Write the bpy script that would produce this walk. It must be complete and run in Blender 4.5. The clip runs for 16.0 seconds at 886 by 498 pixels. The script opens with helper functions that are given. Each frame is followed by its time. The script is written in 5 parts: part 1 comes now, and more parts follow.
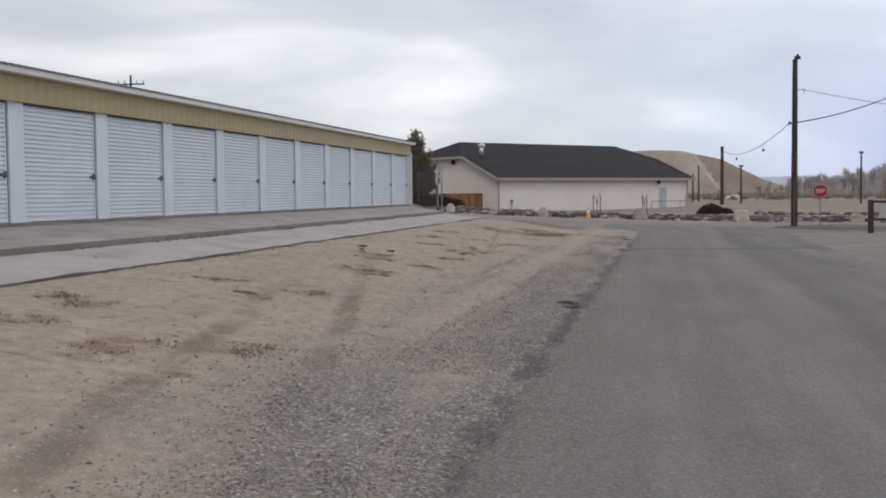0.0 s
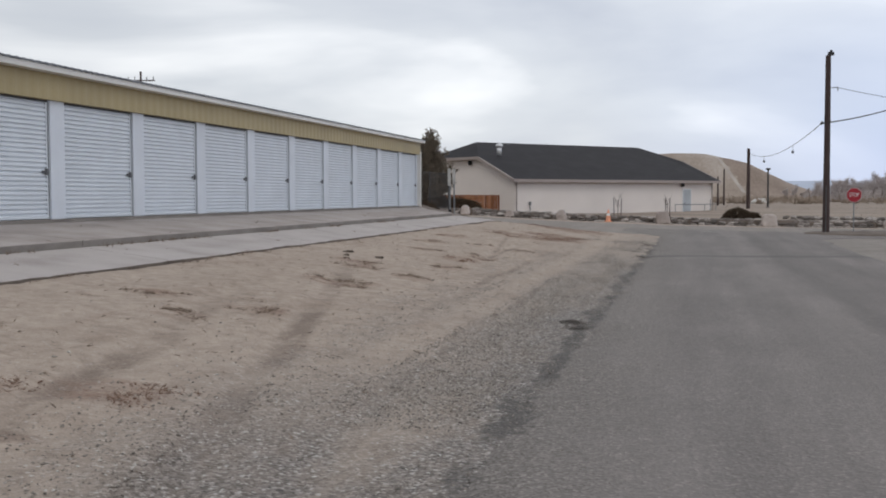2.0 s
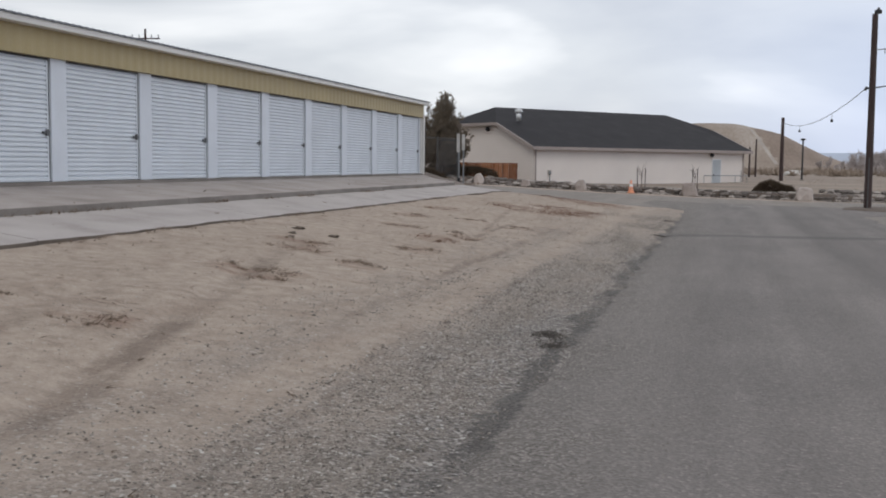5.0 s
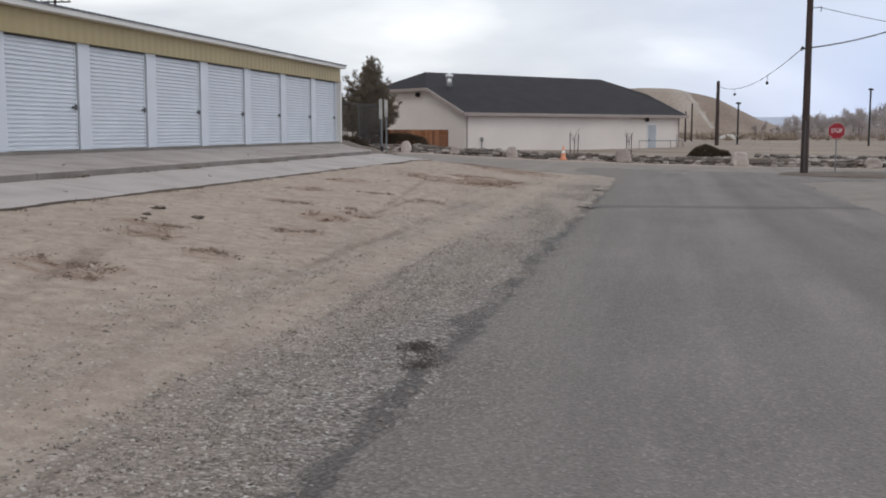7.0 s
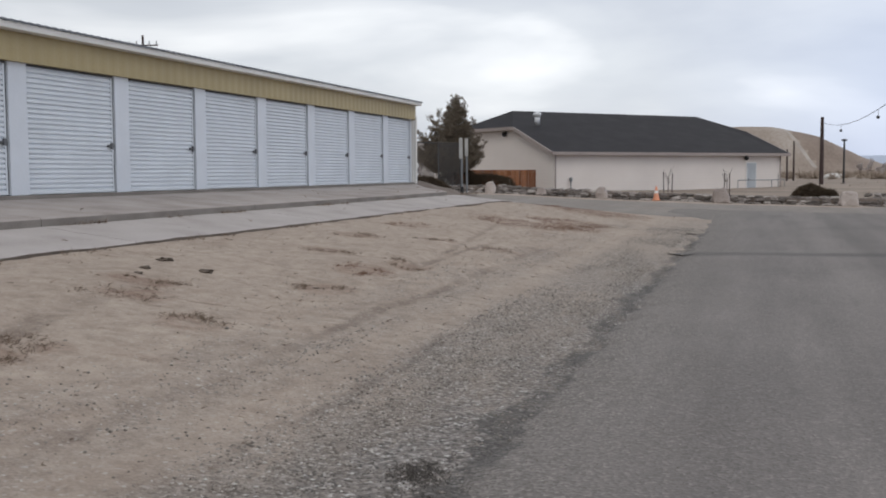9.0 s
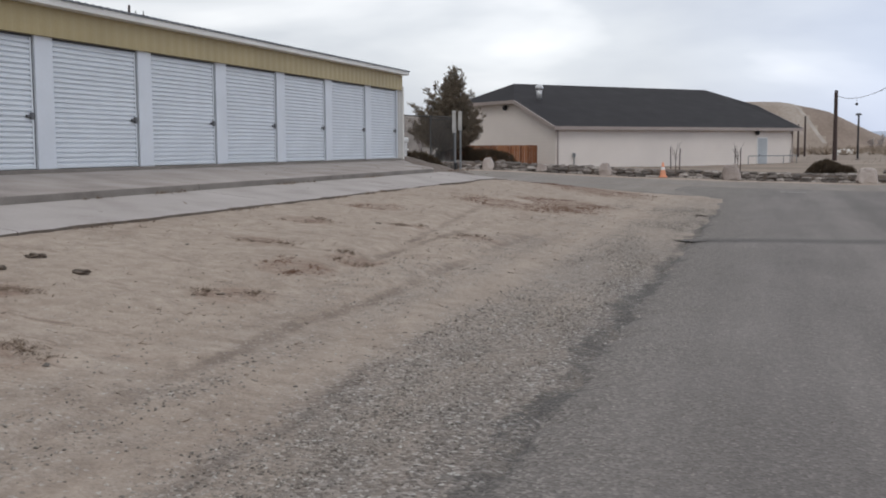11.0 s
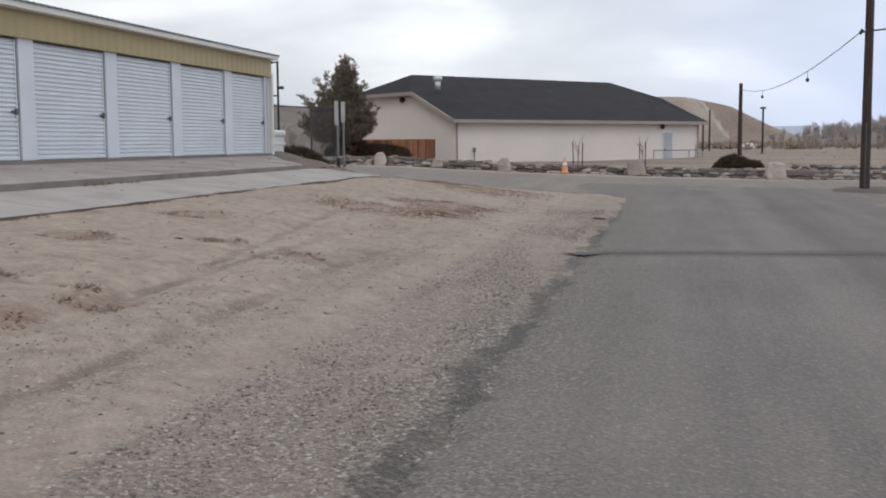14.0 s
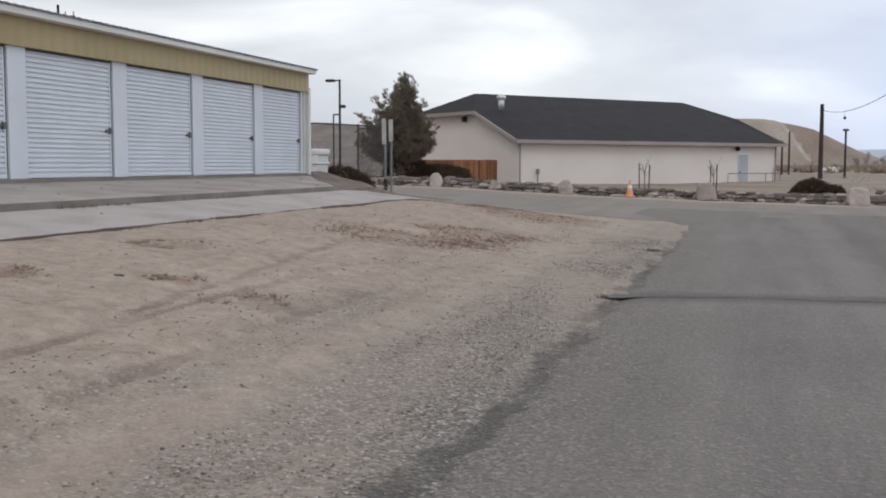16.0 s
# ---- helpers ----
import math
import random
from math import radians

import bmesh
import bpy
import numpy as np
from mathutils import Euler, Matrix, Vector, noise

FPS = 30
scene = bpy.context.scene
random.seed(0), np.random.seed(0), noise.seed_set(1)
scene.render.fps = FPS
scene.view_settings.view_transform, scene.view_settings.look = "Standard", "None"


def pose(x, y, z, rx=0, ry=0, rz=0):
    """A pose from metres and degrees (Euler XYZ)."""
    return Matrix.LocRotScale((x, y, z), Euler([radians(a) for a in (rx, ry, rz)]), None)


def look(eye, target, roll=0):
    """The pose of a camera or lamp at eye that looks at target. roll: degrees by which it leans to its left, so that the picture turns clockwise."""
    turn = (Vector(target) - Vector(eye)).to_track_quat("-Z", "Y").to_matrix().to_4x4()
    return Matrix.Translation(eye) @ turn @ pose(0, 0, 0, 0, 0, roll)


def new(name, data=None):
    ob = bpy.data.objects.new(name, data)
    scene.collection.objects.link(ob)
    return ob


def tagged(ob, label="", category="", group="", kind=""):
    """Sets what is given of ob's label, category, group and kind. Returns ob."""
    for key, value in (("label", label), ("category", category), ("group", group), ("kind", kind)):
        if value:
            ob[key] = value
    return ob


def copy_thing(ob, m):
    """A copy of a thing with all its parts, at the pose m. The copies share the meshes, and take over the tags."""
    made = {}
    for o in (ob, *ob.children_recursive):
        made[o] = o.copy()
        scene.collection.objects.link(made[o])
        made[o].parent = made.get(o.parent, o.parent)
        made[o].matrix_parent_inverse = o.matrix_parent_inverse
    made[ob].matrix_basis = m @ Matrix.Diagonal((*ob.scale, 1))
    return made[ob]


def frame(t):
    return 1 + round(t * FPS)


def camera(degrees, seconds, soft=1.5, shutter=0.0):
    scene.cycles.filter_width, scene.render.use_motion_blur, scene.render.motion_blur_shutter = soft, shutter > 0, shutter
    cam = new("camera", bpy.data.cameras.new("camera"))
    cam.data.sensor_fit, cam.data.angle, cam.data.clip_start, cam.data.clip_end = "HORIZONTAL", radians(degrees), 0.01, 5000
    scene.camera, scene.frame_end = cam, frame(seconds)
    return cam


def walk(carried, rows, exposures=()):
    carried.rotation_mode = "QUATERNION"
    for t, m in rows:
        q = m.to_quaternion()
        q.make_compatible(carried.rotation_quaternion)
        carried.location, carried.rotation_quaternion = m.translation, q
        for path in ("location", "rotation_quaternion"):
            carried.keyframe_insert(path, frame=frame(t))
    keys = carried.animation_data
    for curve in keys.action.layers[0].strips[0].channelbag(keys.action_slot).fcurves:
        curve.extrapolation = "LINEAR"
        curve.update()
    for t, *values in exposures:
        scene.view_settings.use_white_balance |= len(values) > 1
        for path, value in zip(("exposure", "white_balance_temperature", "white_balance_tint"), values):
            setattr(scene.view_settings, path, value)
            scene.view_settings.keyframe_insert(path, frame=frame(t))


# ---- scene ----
cam = camera(45.0, 16.0, soft=1.9)
PATH = [
    (0, (-0.604, -0.016, 1.645), (-1.0185, 1.9375, 1.5426), -0.61),
    (0.5, (-0.613, 0.631, 1.643), (-1.1433, 2.5555, 1.5147), 0.08),
    (1, (-0.583, 1.159, 1.652), (-0.9948, 3.1121, 1.5337), -0.12),
    (1.5, (-0.616, 1.837, 1.612), (-1.1241, 3.7663, 1.4659), -0.13),
    (2, (-0.593, 2.405, 1.612), (-1.0493, 4.3499, 1.5131), -0.17),
    (2.5, (-0.581, 3.005, 1.620), (-1.0556, 4.9448, 1.5164), 0.82),
    (3, (-0.575, 3.611, 1.606), (-1.2074, 5.5020, 1.4531), -0.89),
    (3.5, (-0.577, 4.150, 1.614), (-1.0798, 6.0802, 1.4612), -0.77),
    (4, (-0.587, 4.770, 1.613), (-1.0871, 6.6998, 1.4547), 0.80),
    (6.5, (-0.370, 7.812, 1.588), (-0.8710, 9.7391, 1.4014), -0.36),
    (7, (-0.351, 8.365, 1.595), (-0.7488, 10.3124, 1.3759), 0.02),
    (7.5, (-0.355, 9.046, 1.579), (-0.9333, 10.9518, 1.3979), 0.20),
    (8, (-0.388, 9.664, 1.564), (-0.9739, 11.5719, 1.4368), -0.94),
    (8.5, (-0.422, 10.279, 1.554), (-1.0213, 12.1843, 1.4541), 0.41),
    (9, (-0.416, 10.825, 1.544), (-0.9861, 12.7368, 1.4015), -0.35),
    (9.5, (-0.444, 11.415, 1.541), (-0.9397, 13.3465, 1.3873), -0.38),
    (10, (-0.514, 12.105, 1.537), (-1.1000, 14.0062, 1.3298), -0.37),
    (12.5, (-0.690, 15.220, 1.481), (-1.2086, 17.1460, 1.3359), -1.36),
    (13, (-0.672, 15.744, 1.484), (-1.0784, 17.6941, 1.2999), -1.39),
    (13.5, (-0.663, 16.373, 1.477), (-1.1571, 18.3026, 1.2935), -0.80),
    (14, (-0.662, 16.939, 1.481), (-1.0837, 18.8843, 1.2833), -0.40),
    (14.5, (-0.624, 17.558, 1.462), (-1.1497, 19.4798, 1.2838), -0.60),
    (15, (-0.564, 18.070, 1.450), (-1.0286, 20.0110, 1.3266), 0.10),
    (15.5, (-0.480, 18.591, 1.457), (-0.8683, 20.5478, 1.3176), 0.95),
    (16, (-0.425, 19.218, 1.474), (-0.9818, 21.1324, 1.3151), 0.06),
]
walk(cam, [(t, look(eye, target, roll)) for t, eye, target, roll in PATH],
     exposures=[(0, -0.12), (1.5, -0.08), (4, -0.10), (6.5, 0.0), (8.5, -0.04), (10, -0.06), (12.5, 0.0), (16, 0.03)])


# ---- light ----
world = bpy.data.worlds.new("world")
scene.world = world
world.use_nodes = True
SUN_ELEV, SUN_ROT = radians(42), radians(178)


def build_sky():
    nt = world.node_tree
    nt.nodes.clear()
    out = nt.nodes.new("ShaderNodeOutputWorld")
    sky = nt.nodes.new("ShaderNodeTexSky")
    sky.sky_type = "NISHITA"
    sky.sun_disc = False
    sky.sun_elevation, sky.sun_rotation = SUN_ELEV, SUN_ROT
    sky.dust_density = 2.0
    bg_clear = nt.nodes.new("ShaderNodeBackground")
    bg_clear.inputs[1].default_value = 0.10
    nt.links.new(sky.outputs[0], bg_clear.inputs[0])
    # overcast deck: stretched noise over the direction of the sky
    tc = nt.nodes.new("ShaderNodeTexCoord")
    mp = nt.nodes.new("ShaderNodeMapping")
    mp.inputs["Scale"].default_value = (1.0, 1.0, 3.6)
    mp.inputs["Location"].default_value = CLOUD_SHIFT
    nt.links.new(tc.outputs["Generated"], mp.inputs[0])
    n1 = nt.nodes.new("ShaderNodeTexNoise")
    n1.inputs["Scale"].default_value = 2.5
    n1.inputs["Detail"].default_value = 5.0
    n1.inputs["Roughness"].default_value = 0.46
    n1.inputs["Distortion"].default_value = 0.25
    nt.links.new(mp.outputs[0], n1.inputs[0])
    ramp = nt.nodes.new("ShaderNodeValToRGB")
    e = ramp.color_ramp.elements
    e[0].position, e[0].color = 0.30, (0.64, 0.68, 0.775, 1)
    e[1].position, e[1].color = 0.64, (1.28, 1.295, 1.32, 1)
    mid = e.new(0.5)
    mid.color = (0.86, 0.895, 0.955, 1)
    nt.links.new(n1.outputs[0], ramp.inputs[0])
    # the overcast is a little brighter towards the hidden sun
    sep = nt.nodes.new("ShaderNodeSeparateXYZ")
    nt.links.new(tc.outputs["Generated"], sep.inputs[0])
    lift = nt.nodes.new("ShaderNodeMath")
    lift.operation = "MULTIPLY_ADD"
    lift.inputs[1].default_value, lift.inputs[2].default_value = 0.36, 0.93
    nt.links.new(sep.outputs[0], lift.inputs[0])
    ahead = nt.nodes.new("ShaderNodeMath")
    ahead.operation = "MULTIPLY_ADD"
    ahead.inputs[1].default_value = 0.17
    nt.links.new(sep.outputs[1], ahead.inputs[0])
    nt.links.new(lift.outputs[0], ahead.inputs[2])
    def sky_math(op, a, c):
        x = nt.nodes.new("ShaderNodeMath")
        x.operation, x.use_clamp = op, True
        for i, v in enumerate((a, c)):
            if isinstance(v, float):
                x.inputs[i].default_value = v
            else:
                nt.links.new(v, x.inputs[i])
        return x.outputs[0]

    side = nt.nodes.new("ShaderNodeMapRange")
    side.inputs[1].default_value, side.inputs[2].default_value = -0.10, 0.20
    nt.links.new(sep.outputs[0], side.inputs[0])
    low = nt.nodes.new("ShaderNodeMapRange")
    low.inputs[1].default_value, low.inputs[2].default_value = 0.21, 0.04
    nt.links.new(sep.outputs[2], low.inputs[0])
    gap = nt.nodes.new("ShaderNodeMix")
    gap.data_type = "RGBA"
    gap.inputs[7].default_value = (0.53, 0.63, 0.90, 1)
    nt.links.new(sky_math("MULTIPLY", sky_math("MULTIPLY", side.outputs[0], low.outputs[0]), 0.95), gap.inputs[0])
    nt.links.new(ramp.outputs[0], gap.inputs[6])
    glow = nt.nodes.new("ShaderNodeVectorMath")
    glow.operation = "SCALE"
    nt.links.new(gap.outputs[2], glow.inputs[0])
    nt.links.new(ahead.outputs[0], glow.inputs["Scale"])
    bg_cloud = nt.nodes.new("ShaderNodeBackground")
    bg_cloud.inputs[1].default_value = CLOUD_LIGHT
    nt.links.new(glow.outputs[0], bg_cloud.inputs[0])
    mix = nt.nodes.new("ShaderNodeMixShader")
    mix.inputs[0].default_value = 0.88
    nt.links.new(bg_clear.outputs[0], mix.inputs[1])
    nt.links.new(bg_cloud.outputs[0], mix.inputs[2])
    nt.links.new(mix.outputs[0], out.inputs[0])


CLOUD_SHIFT, CLOUD_LIGHT = (0.35, 0.1, 0.2), 0.95
build_sky()
sun = new("sun", bpy.data.lights.new("sun", "SUN"))
sun.data.energy, sun.data.angle, sun.data.color = 0.5, radians(25), (1.0, 0.96, 0.9)
sun.matrix_world = look((0, 0, 30), (-math.sin(SUN_ROT) * 30, -math.cos(SUN_ROT) * 30, 30 - 30 * math.tan(SUN_ELEV)))


# ---- materials ----
def material(name, stops, scale=4.0, fine=60.0, rough=0.85, bump=0.15, metal=0.0, fine_mix=0.35, stretch=(1, 1, 1), vary=0.0):
    """Two scales of noise between colour stops, with fine relief, in metres."""
    m = bpy.data.materials.new(name)
    m.use_nodes = True
    nt = m.node_tree
    b = nt.nodes["Principled BSDF"]
    b.inputs["Roughness"].default_value, b.inputs["Metallic"].default_value = rough, metal
    tc = nt.nodes.new("ShaderNodeTexCoord")
    mp = nt.nodes.new("ShaderNodeMapping")
    mp.inputs["Scale"].default_value = stretch
    nt.links.new(tc.outputs["Object"], mp.inputs[0])
    big, small = nt.nodes.new("ShaderNodeTexNoise"), nt.nodes.new("ShaderNodeTexNoise")
    for n, s, d in ((big, scale, 5), (small, fine, 3)):
        n.inputs["Scale"].default_value, n.inputs["Detail"].default_value = s, d
        nt.links.new(mp.outputs[0], n.inputs[0])
    mix = nt.nodes.new("ShaderNodeMix")
    mix.inputs[0].default_value = fine_mix
    nt.links.new(big.outputs[0], mix.inputs[2])
    nt.links.new(small.outputs[0], mix.inputs[3])
    value = mix.outputs[0]
    if vary:
        info, add = nt.nodes.new("ShaderNodeObjectInfo"), nt.nodes.new("ShaderNodeMath")
        add.operation = "MULTIPLY_ADD"
        add.inputs[1].default_value = vary
        nt.links.new(info.outputs["Random"], add.inputs[0])
        sub = nt.nodes.new("ShaderNodeMath")
        sub.operation = "SUBTRACT"
        nt.links.new(value, sub.inputs[0])
        sub.inputs[1].default_value = vary / 2
        nt.links.new(sub.outputs[0], add.inputs[2])
        value = add.outputs[0]
    ramp = nt.nodes.new("ShaderNodeValToRGB")
    e = ramp.color_ramp.elements
    e[0].position, e[0].color = stops[0][0], (*stops[0][1], 1)
    e[1].position, e[1].color = stops[-1][0], (*stops[-1][1], 1)
    for p, c in stops[1:-1]:
        e.new(p).color = (*c, 1)
    nt.links.new(value, ramp.inputs[0])
    nt.links.new(ramp.outputs[0], b.inputs["Base Color"])
    if bump:
        bp = nt.nodes.new("ShaderNodeBump")
        bp.inputs["Strength"].default_value, bp.inputs["Distance"].default_value = bump, 0.02
        nt.links.new(small.outputs[0], bp.inputs["Height"])
        nt.links.new(bp.outputs[0], b.inputs["Normal"])
    return m


def shade(c, lo=0.8, hi=1.15, a=0.35, z=0.68):
    return [(a, tuple(v * lo for v in c)), (z, tuple(min(v * hi, 0.95) for v in c))]


M_CONCRETE = material("weathered_concrete", [(0.3, (0.215, 0.183, 0.165)), (0.5, (0.325, 0.286, 0.263)), (0.68, (0.395, 0.355, 0.332))], 1.3, 45, 0.9, 0.15)
M_CONCRETE_PALE = material("pale_concrete", [(0.3, (0.275, 0.243, 0.226)), (0.48, (0.385, 0.348, 0.328)), (0.7, (0.445, 0.408, 0.39))], 1.1, 45, 0.9, 0.12)
# dark stained concrete; on the apron sides its tone also holds the edge shadow
M_FOOTING = material("shaded_stained_footing", [(0.3, (0.15, 0.13, 0.115)), (0.7, (0.27, 0.245, 0.22))], 1.4, 40, 0.9, 0.2)
# dark soil on the drive slab's sides, with the undercut shadow in its colour
M_SHADED_SOIL = material("shaded_soil", [(0.3, (0.085, 0.068, 0.055)), (0.7, (0.17, 0.14, 0.115))], 2.0, 40, 0.95, 0.4)
M_DOOR = material("door_white", shade((0.69, 0.725, 0.765), 0.93, 1.04), 1.5, 40, 0.45, 0.03)
M_PILLAR = material("pillar_white", shade((0.665, 0.70, 0.75), 0.93, 1.04), 1.5, 40, 0.5, 0.03)
M_FASCIA = material("fascia_yellow", shade((0.385, 0.305, 0.15), 0.9, 1.08), 0.6, 30, 0.5, 0.04)
M_TRIM = material("trim_white", shade((0.72, 0.70, 0.66), 0.9, 1.05), 1.0, 30, 0.5, 0.03)
M_DARK = material("dark_gap", shade((0.075, 0.078, 0.085)), 3, 30, 0.9, 0.05)
M_LATCH = material("latch_metal", shade((0.13, 0.13, 0.135)), 20, 90, 0.45, 0.05, 0.6)
M_ROOFMETAL = material("roof_metal", shade((0.13, 0.14, 0.155)), 1, 30, 0.5, 0.05, 0.4)
M_SIDING = material("house_siding", shade((0.73, 0.672, 0.628), 0.93, 1.04), 0.5, 30, 0.8, 0.05)


def add_laps(m, pitch):
    """Horizontal lap boards as relief."""
    nt = m.node_tree
    tc, sep = nt.nodes.new("ShaderNodeTexCoord"), nt.nodes.new("ShaderNodeSeparateXYZ")
    nt.links.new(tc.outputs["Object"], sep.inputs[0])
    fr, bp = nt.nodes.new("ShaderNodeMath"), nt.nodes.new("ShaderNodeBump")
    fr.operation = "PINGPONG"
    fr.inputs[1].default_value = pitch
    nt.links.new(sep.outputs[2], fr.inputs[0])
    bp.inputs["Strength"].default_value, bp.inputs["Distance"].default_value = 0.16, 0.15
    nt.links.new(fr.outputs[0], bp.inputs["Height"])
    nt.links.new(bp.outputs[0], nt.nodes["Principled BSDF"].inputs["Normal"])


add_laps(M_SIDING, 0.1)
M_SHINGLE = material("dark_shingles", [(0.3, (0.011, 0.0098, 0.0122)), (0.5, (0.0165, 0.0148, 0.0175)), (0.7, (0.027, 0.0243, 0.0275))], 0.8, 6, 0.9, 0.4, stretch=(1, 1, 3))
M_GUTTER = material("gutter_taupe", shade((0.33, 0.28, 0.26), 0.9, 1.1), 1, 30, 0.6, 0.03)
M_HDOOR = material("house_door_blue", shade((0.44, 0.47, 0.50)), 1, 30, 0.6, 0.03)
M_WOODPOLE = material("weathered_pole", [(0.3, (0.028, 0.018, 0.018)), (0.7, (0.08, 0.054, 0.05))], 3, 40, 0.9, 0.4, stretch=(6, 6, 0.4))
M_FENCE = material("cedar_fence", [(0.3, (0.16, 0.06, 0.025)), (0.5, (0.27, 0.105, 0.045)), (0.7, (0.36, 0.16, 0.075))], 1.5, 30, 0.85, 0.3, stretch=(5, 5, 0.4), vary=0.45)
M_STONE = material("field_stone", [(0.25, (0.10, 0.086, 0.077)), (0.55, (0.19, 0.165, 0.149)), (0.85, (0.48, 0.435, 0.40))], 2.0, 25, 0.9, 0.6, vary=0.6)
M_BOULDER = material("pale_boulder", [(0.3, (0.28, 0.235, 0.212)), (0.7, (0.50, 0.44, 0.405))], 1.5, 20, 0.9, 0.6, vary=0.3)
M_METAL = material("grey_steel", shade((0.25, 0.26, 0.27)), 4, 40, 0.45, 0.05, 0.7)
M_BLACKMETAL = material("black_steel", shade((0.03, 0.03, 0.033)), 4, 40, 0.5, 0.05, 0.3)
M_DULL = material("dull_galvanised", shade((0.09, 0.088, 0.088)), 4, 40, 0.6, 0.05, 0.3)
M_VENT = material("galvanised_bright", shade((0.62, 0.63, 0.64)), 4, 40, 0.3, 0.03, 0.35)
M_RED = material("sign_red", shade((0.31, 0.012, 0.024), 0.9, 1.1), 3, 40, 0.4, 0.02)
M_WHITE = material("sign_white", shade((0.75, 0.75, 0.75), 0.95, 1.03), 3, 40, 0.4, 0.02)
M_ORANGE = material("cone_orange", shade((0.78, 0.34, 0.2)), 6, 40, 0.5, 0.03)


# ---- building helpers ----
def link_mesh(name, bm, mat, parent=None, smooth=False):
    me = bpy.data.meshes.new(name)
    bm.to_mesh(me)
    bm.free()
    for mt in mat if isinstance(mat, (list, tuple)) else (mat,):
        me.materials.append(mt)
    if smooth:
        me.polygons.foreach_set("use_smooth", [True] * len(me.polygons))
    ob = new(name, me)
    ob.parent = parent
    return ob


def part(name, bm, mat, parent, label="", smooth=False):
    ob = link_mesh(name, bm, mat, parent, smooth)
    return tagged(ob, label) if label else ob


def thing(name, label, category, at=(0, 0, 0), turn=0.0, group="", kind=""):
    ob = new(name)
    ob.empty_display_size = 0.2
    ob.matrix_world = pose(*at, 0, 0, turn)
    return tagged(ob, label, category, group, kind)


def box(bm, a, b, bevel=0.0):
    """A box between two corners."""
    lo = [min(p, q) for p, q in zip(a, b)]
    hi = [max(p, q) for p, q in zip(a, b)]
    v = bmesh.ops.create_cube(bm, size=1.0)["verts"]
    for w in v:
        w.co = [l + (c + 0.5) * (h - l) for l, h, c in zip(lo, hi, w.co)]
    if bevel:
        edges = list({e for w in v for e in w.link_edges})
        bmesh.ops.bevel(bm, geom=edges, offset=bevel, segments=2, affect="EDGES", profile=0.6)
    return v


def rod(bm, a, b, r0, r1=None, sides=10):
    """A tapered round bar from a to b."""
    a, b = Vector(a), Vector(b)
    d = b - a
    m = Matrix.Translation((a + b) / 2) @ d.to_track_quat("Z", "Y").to_matrix().to_4x4()
    return bmesh.ops.create_cone(bm, cap_ends=True, segments=sides, radius1=r0, radius2=r0 if r1 is None else r1, depth=d.length, matrix=m)["verts"]


def prism(bm, ring, offset):
    """A solid from a flat ring of corners pushed along an offset."""
    lo = [bm.verts.new(p) for p in ring]
    hi = [bm.verts.new(Vector(p) + Vector(offset)) for p in ring]
    n = len(ring)
    bm.faces.new(lo[::-1])
    bm.faces.new(hi)
    for i in range(n):
        bm.faces.new((lo[i], lo[(i + 1) % n], hi[(i + 1) % n], hi[i]))
    bmesh.ops.recalc_face_normals(bm, faces=bm.faces[:])


def rock_mesh(seed, size, detail=2, rough=0.35):
    """An uneven stone standing on z = 0."""
    bm = bmesh.new()
    bmesh.ops.create_icosphere(bm, subdivisions=detail, radius=1.0)
    for v in bm.verts:
        n = noise.noise(v.co * 1.3 + Vector((seed * 7.1, seed * 3.7, 0))) + 0.4 * noise.noise(v.co * 3.1 + Vector((0, seed * 5.3, 9)))
        v.co *= 1.0 + rough * n
        v.co = Vector((v.co.x * size[0], v.co.y * size[1], (v.co.z + 0.75) * size[2] * 0.57))
    return bm


def smooth_step(a, b, v):
    t = max(0.0, min(1.0, (v - a) / (b - a)))
    return t * t * (3 - 2 * t)


def lerp_table(v, xs, ys):
    return float(np.interp(v, xs, ys))


# ---- ground ----
ROAD_L, ROAD_R, CROSS_A, CROSS_B = -1.88, 3.95, 46.5, 61.0


def bank(x):
    return lerp_table(x, (-60, -12, -9.4, -7.95, -6.7, -5.15, -2.9, -2.0, 4, 60), (1.1, 1.05, 0.80, 0.66, 0.55, 0.34, 0.05, -0.01, -0.02, -0.2))


def street(x):
    return lerp_table(x, (-80, -13, -7.75, -2.4, 3.2, 12, 80), (1.6, 0.5, 0.22, 0.04, -0.1, -0.2, -0.3))


def land(x, y):
    """Height of the bare ground."""
    k = smooth_step(41.5, 50.0, y)
    z = (1 - k) * bank(x) + k * street(x)
    f = smooth_step(66, 98, y)
    z = z + f * (lerp_table(x, (-40, 0, 40), (0.3, 0.45, 0.4)) - z) if y > 66 else z
    return z


def on_asphalt(x, y):
    a = smooth_step(ROAD_L - 0.1, ROAD_L + 0.35, x) * (1 - smooth_step(ROAD_R - 0.35, ROAD_R + 0.1, x)) * (1 - smooth_step(CROSS_B - 0.4, CROSS_B, y))
    b = smooth_step(CROSS_A - 0.2, CROSS_A + 0.5, y) * (1 - smooth_step(CROSS_B - 0.4, CROSS_B, y)) * smooth_step(-60, -59, x) * (1 - smooth_step(59, 60, x))
    return max(a, b)


# old wheel tracks: x at y = 0, drift per metre, from y, to y, depth
RUTS = ((-1.47, -0.242, 4, 19, 0.03), (-2.8, -0.225, 3, 14, 0.025), (-1.9, -0.118, 24, 34, 0.03))
# small eroded ledges along the bank: x at y = 0, drift per metre, from y, to y, height
LEDGES = ((-3.62, -0.017, 16, 31, 0.07), (-4.78, -0.005, 24, 30, 0.06), (-2.55, -0.04, 8, 15, 0.03))


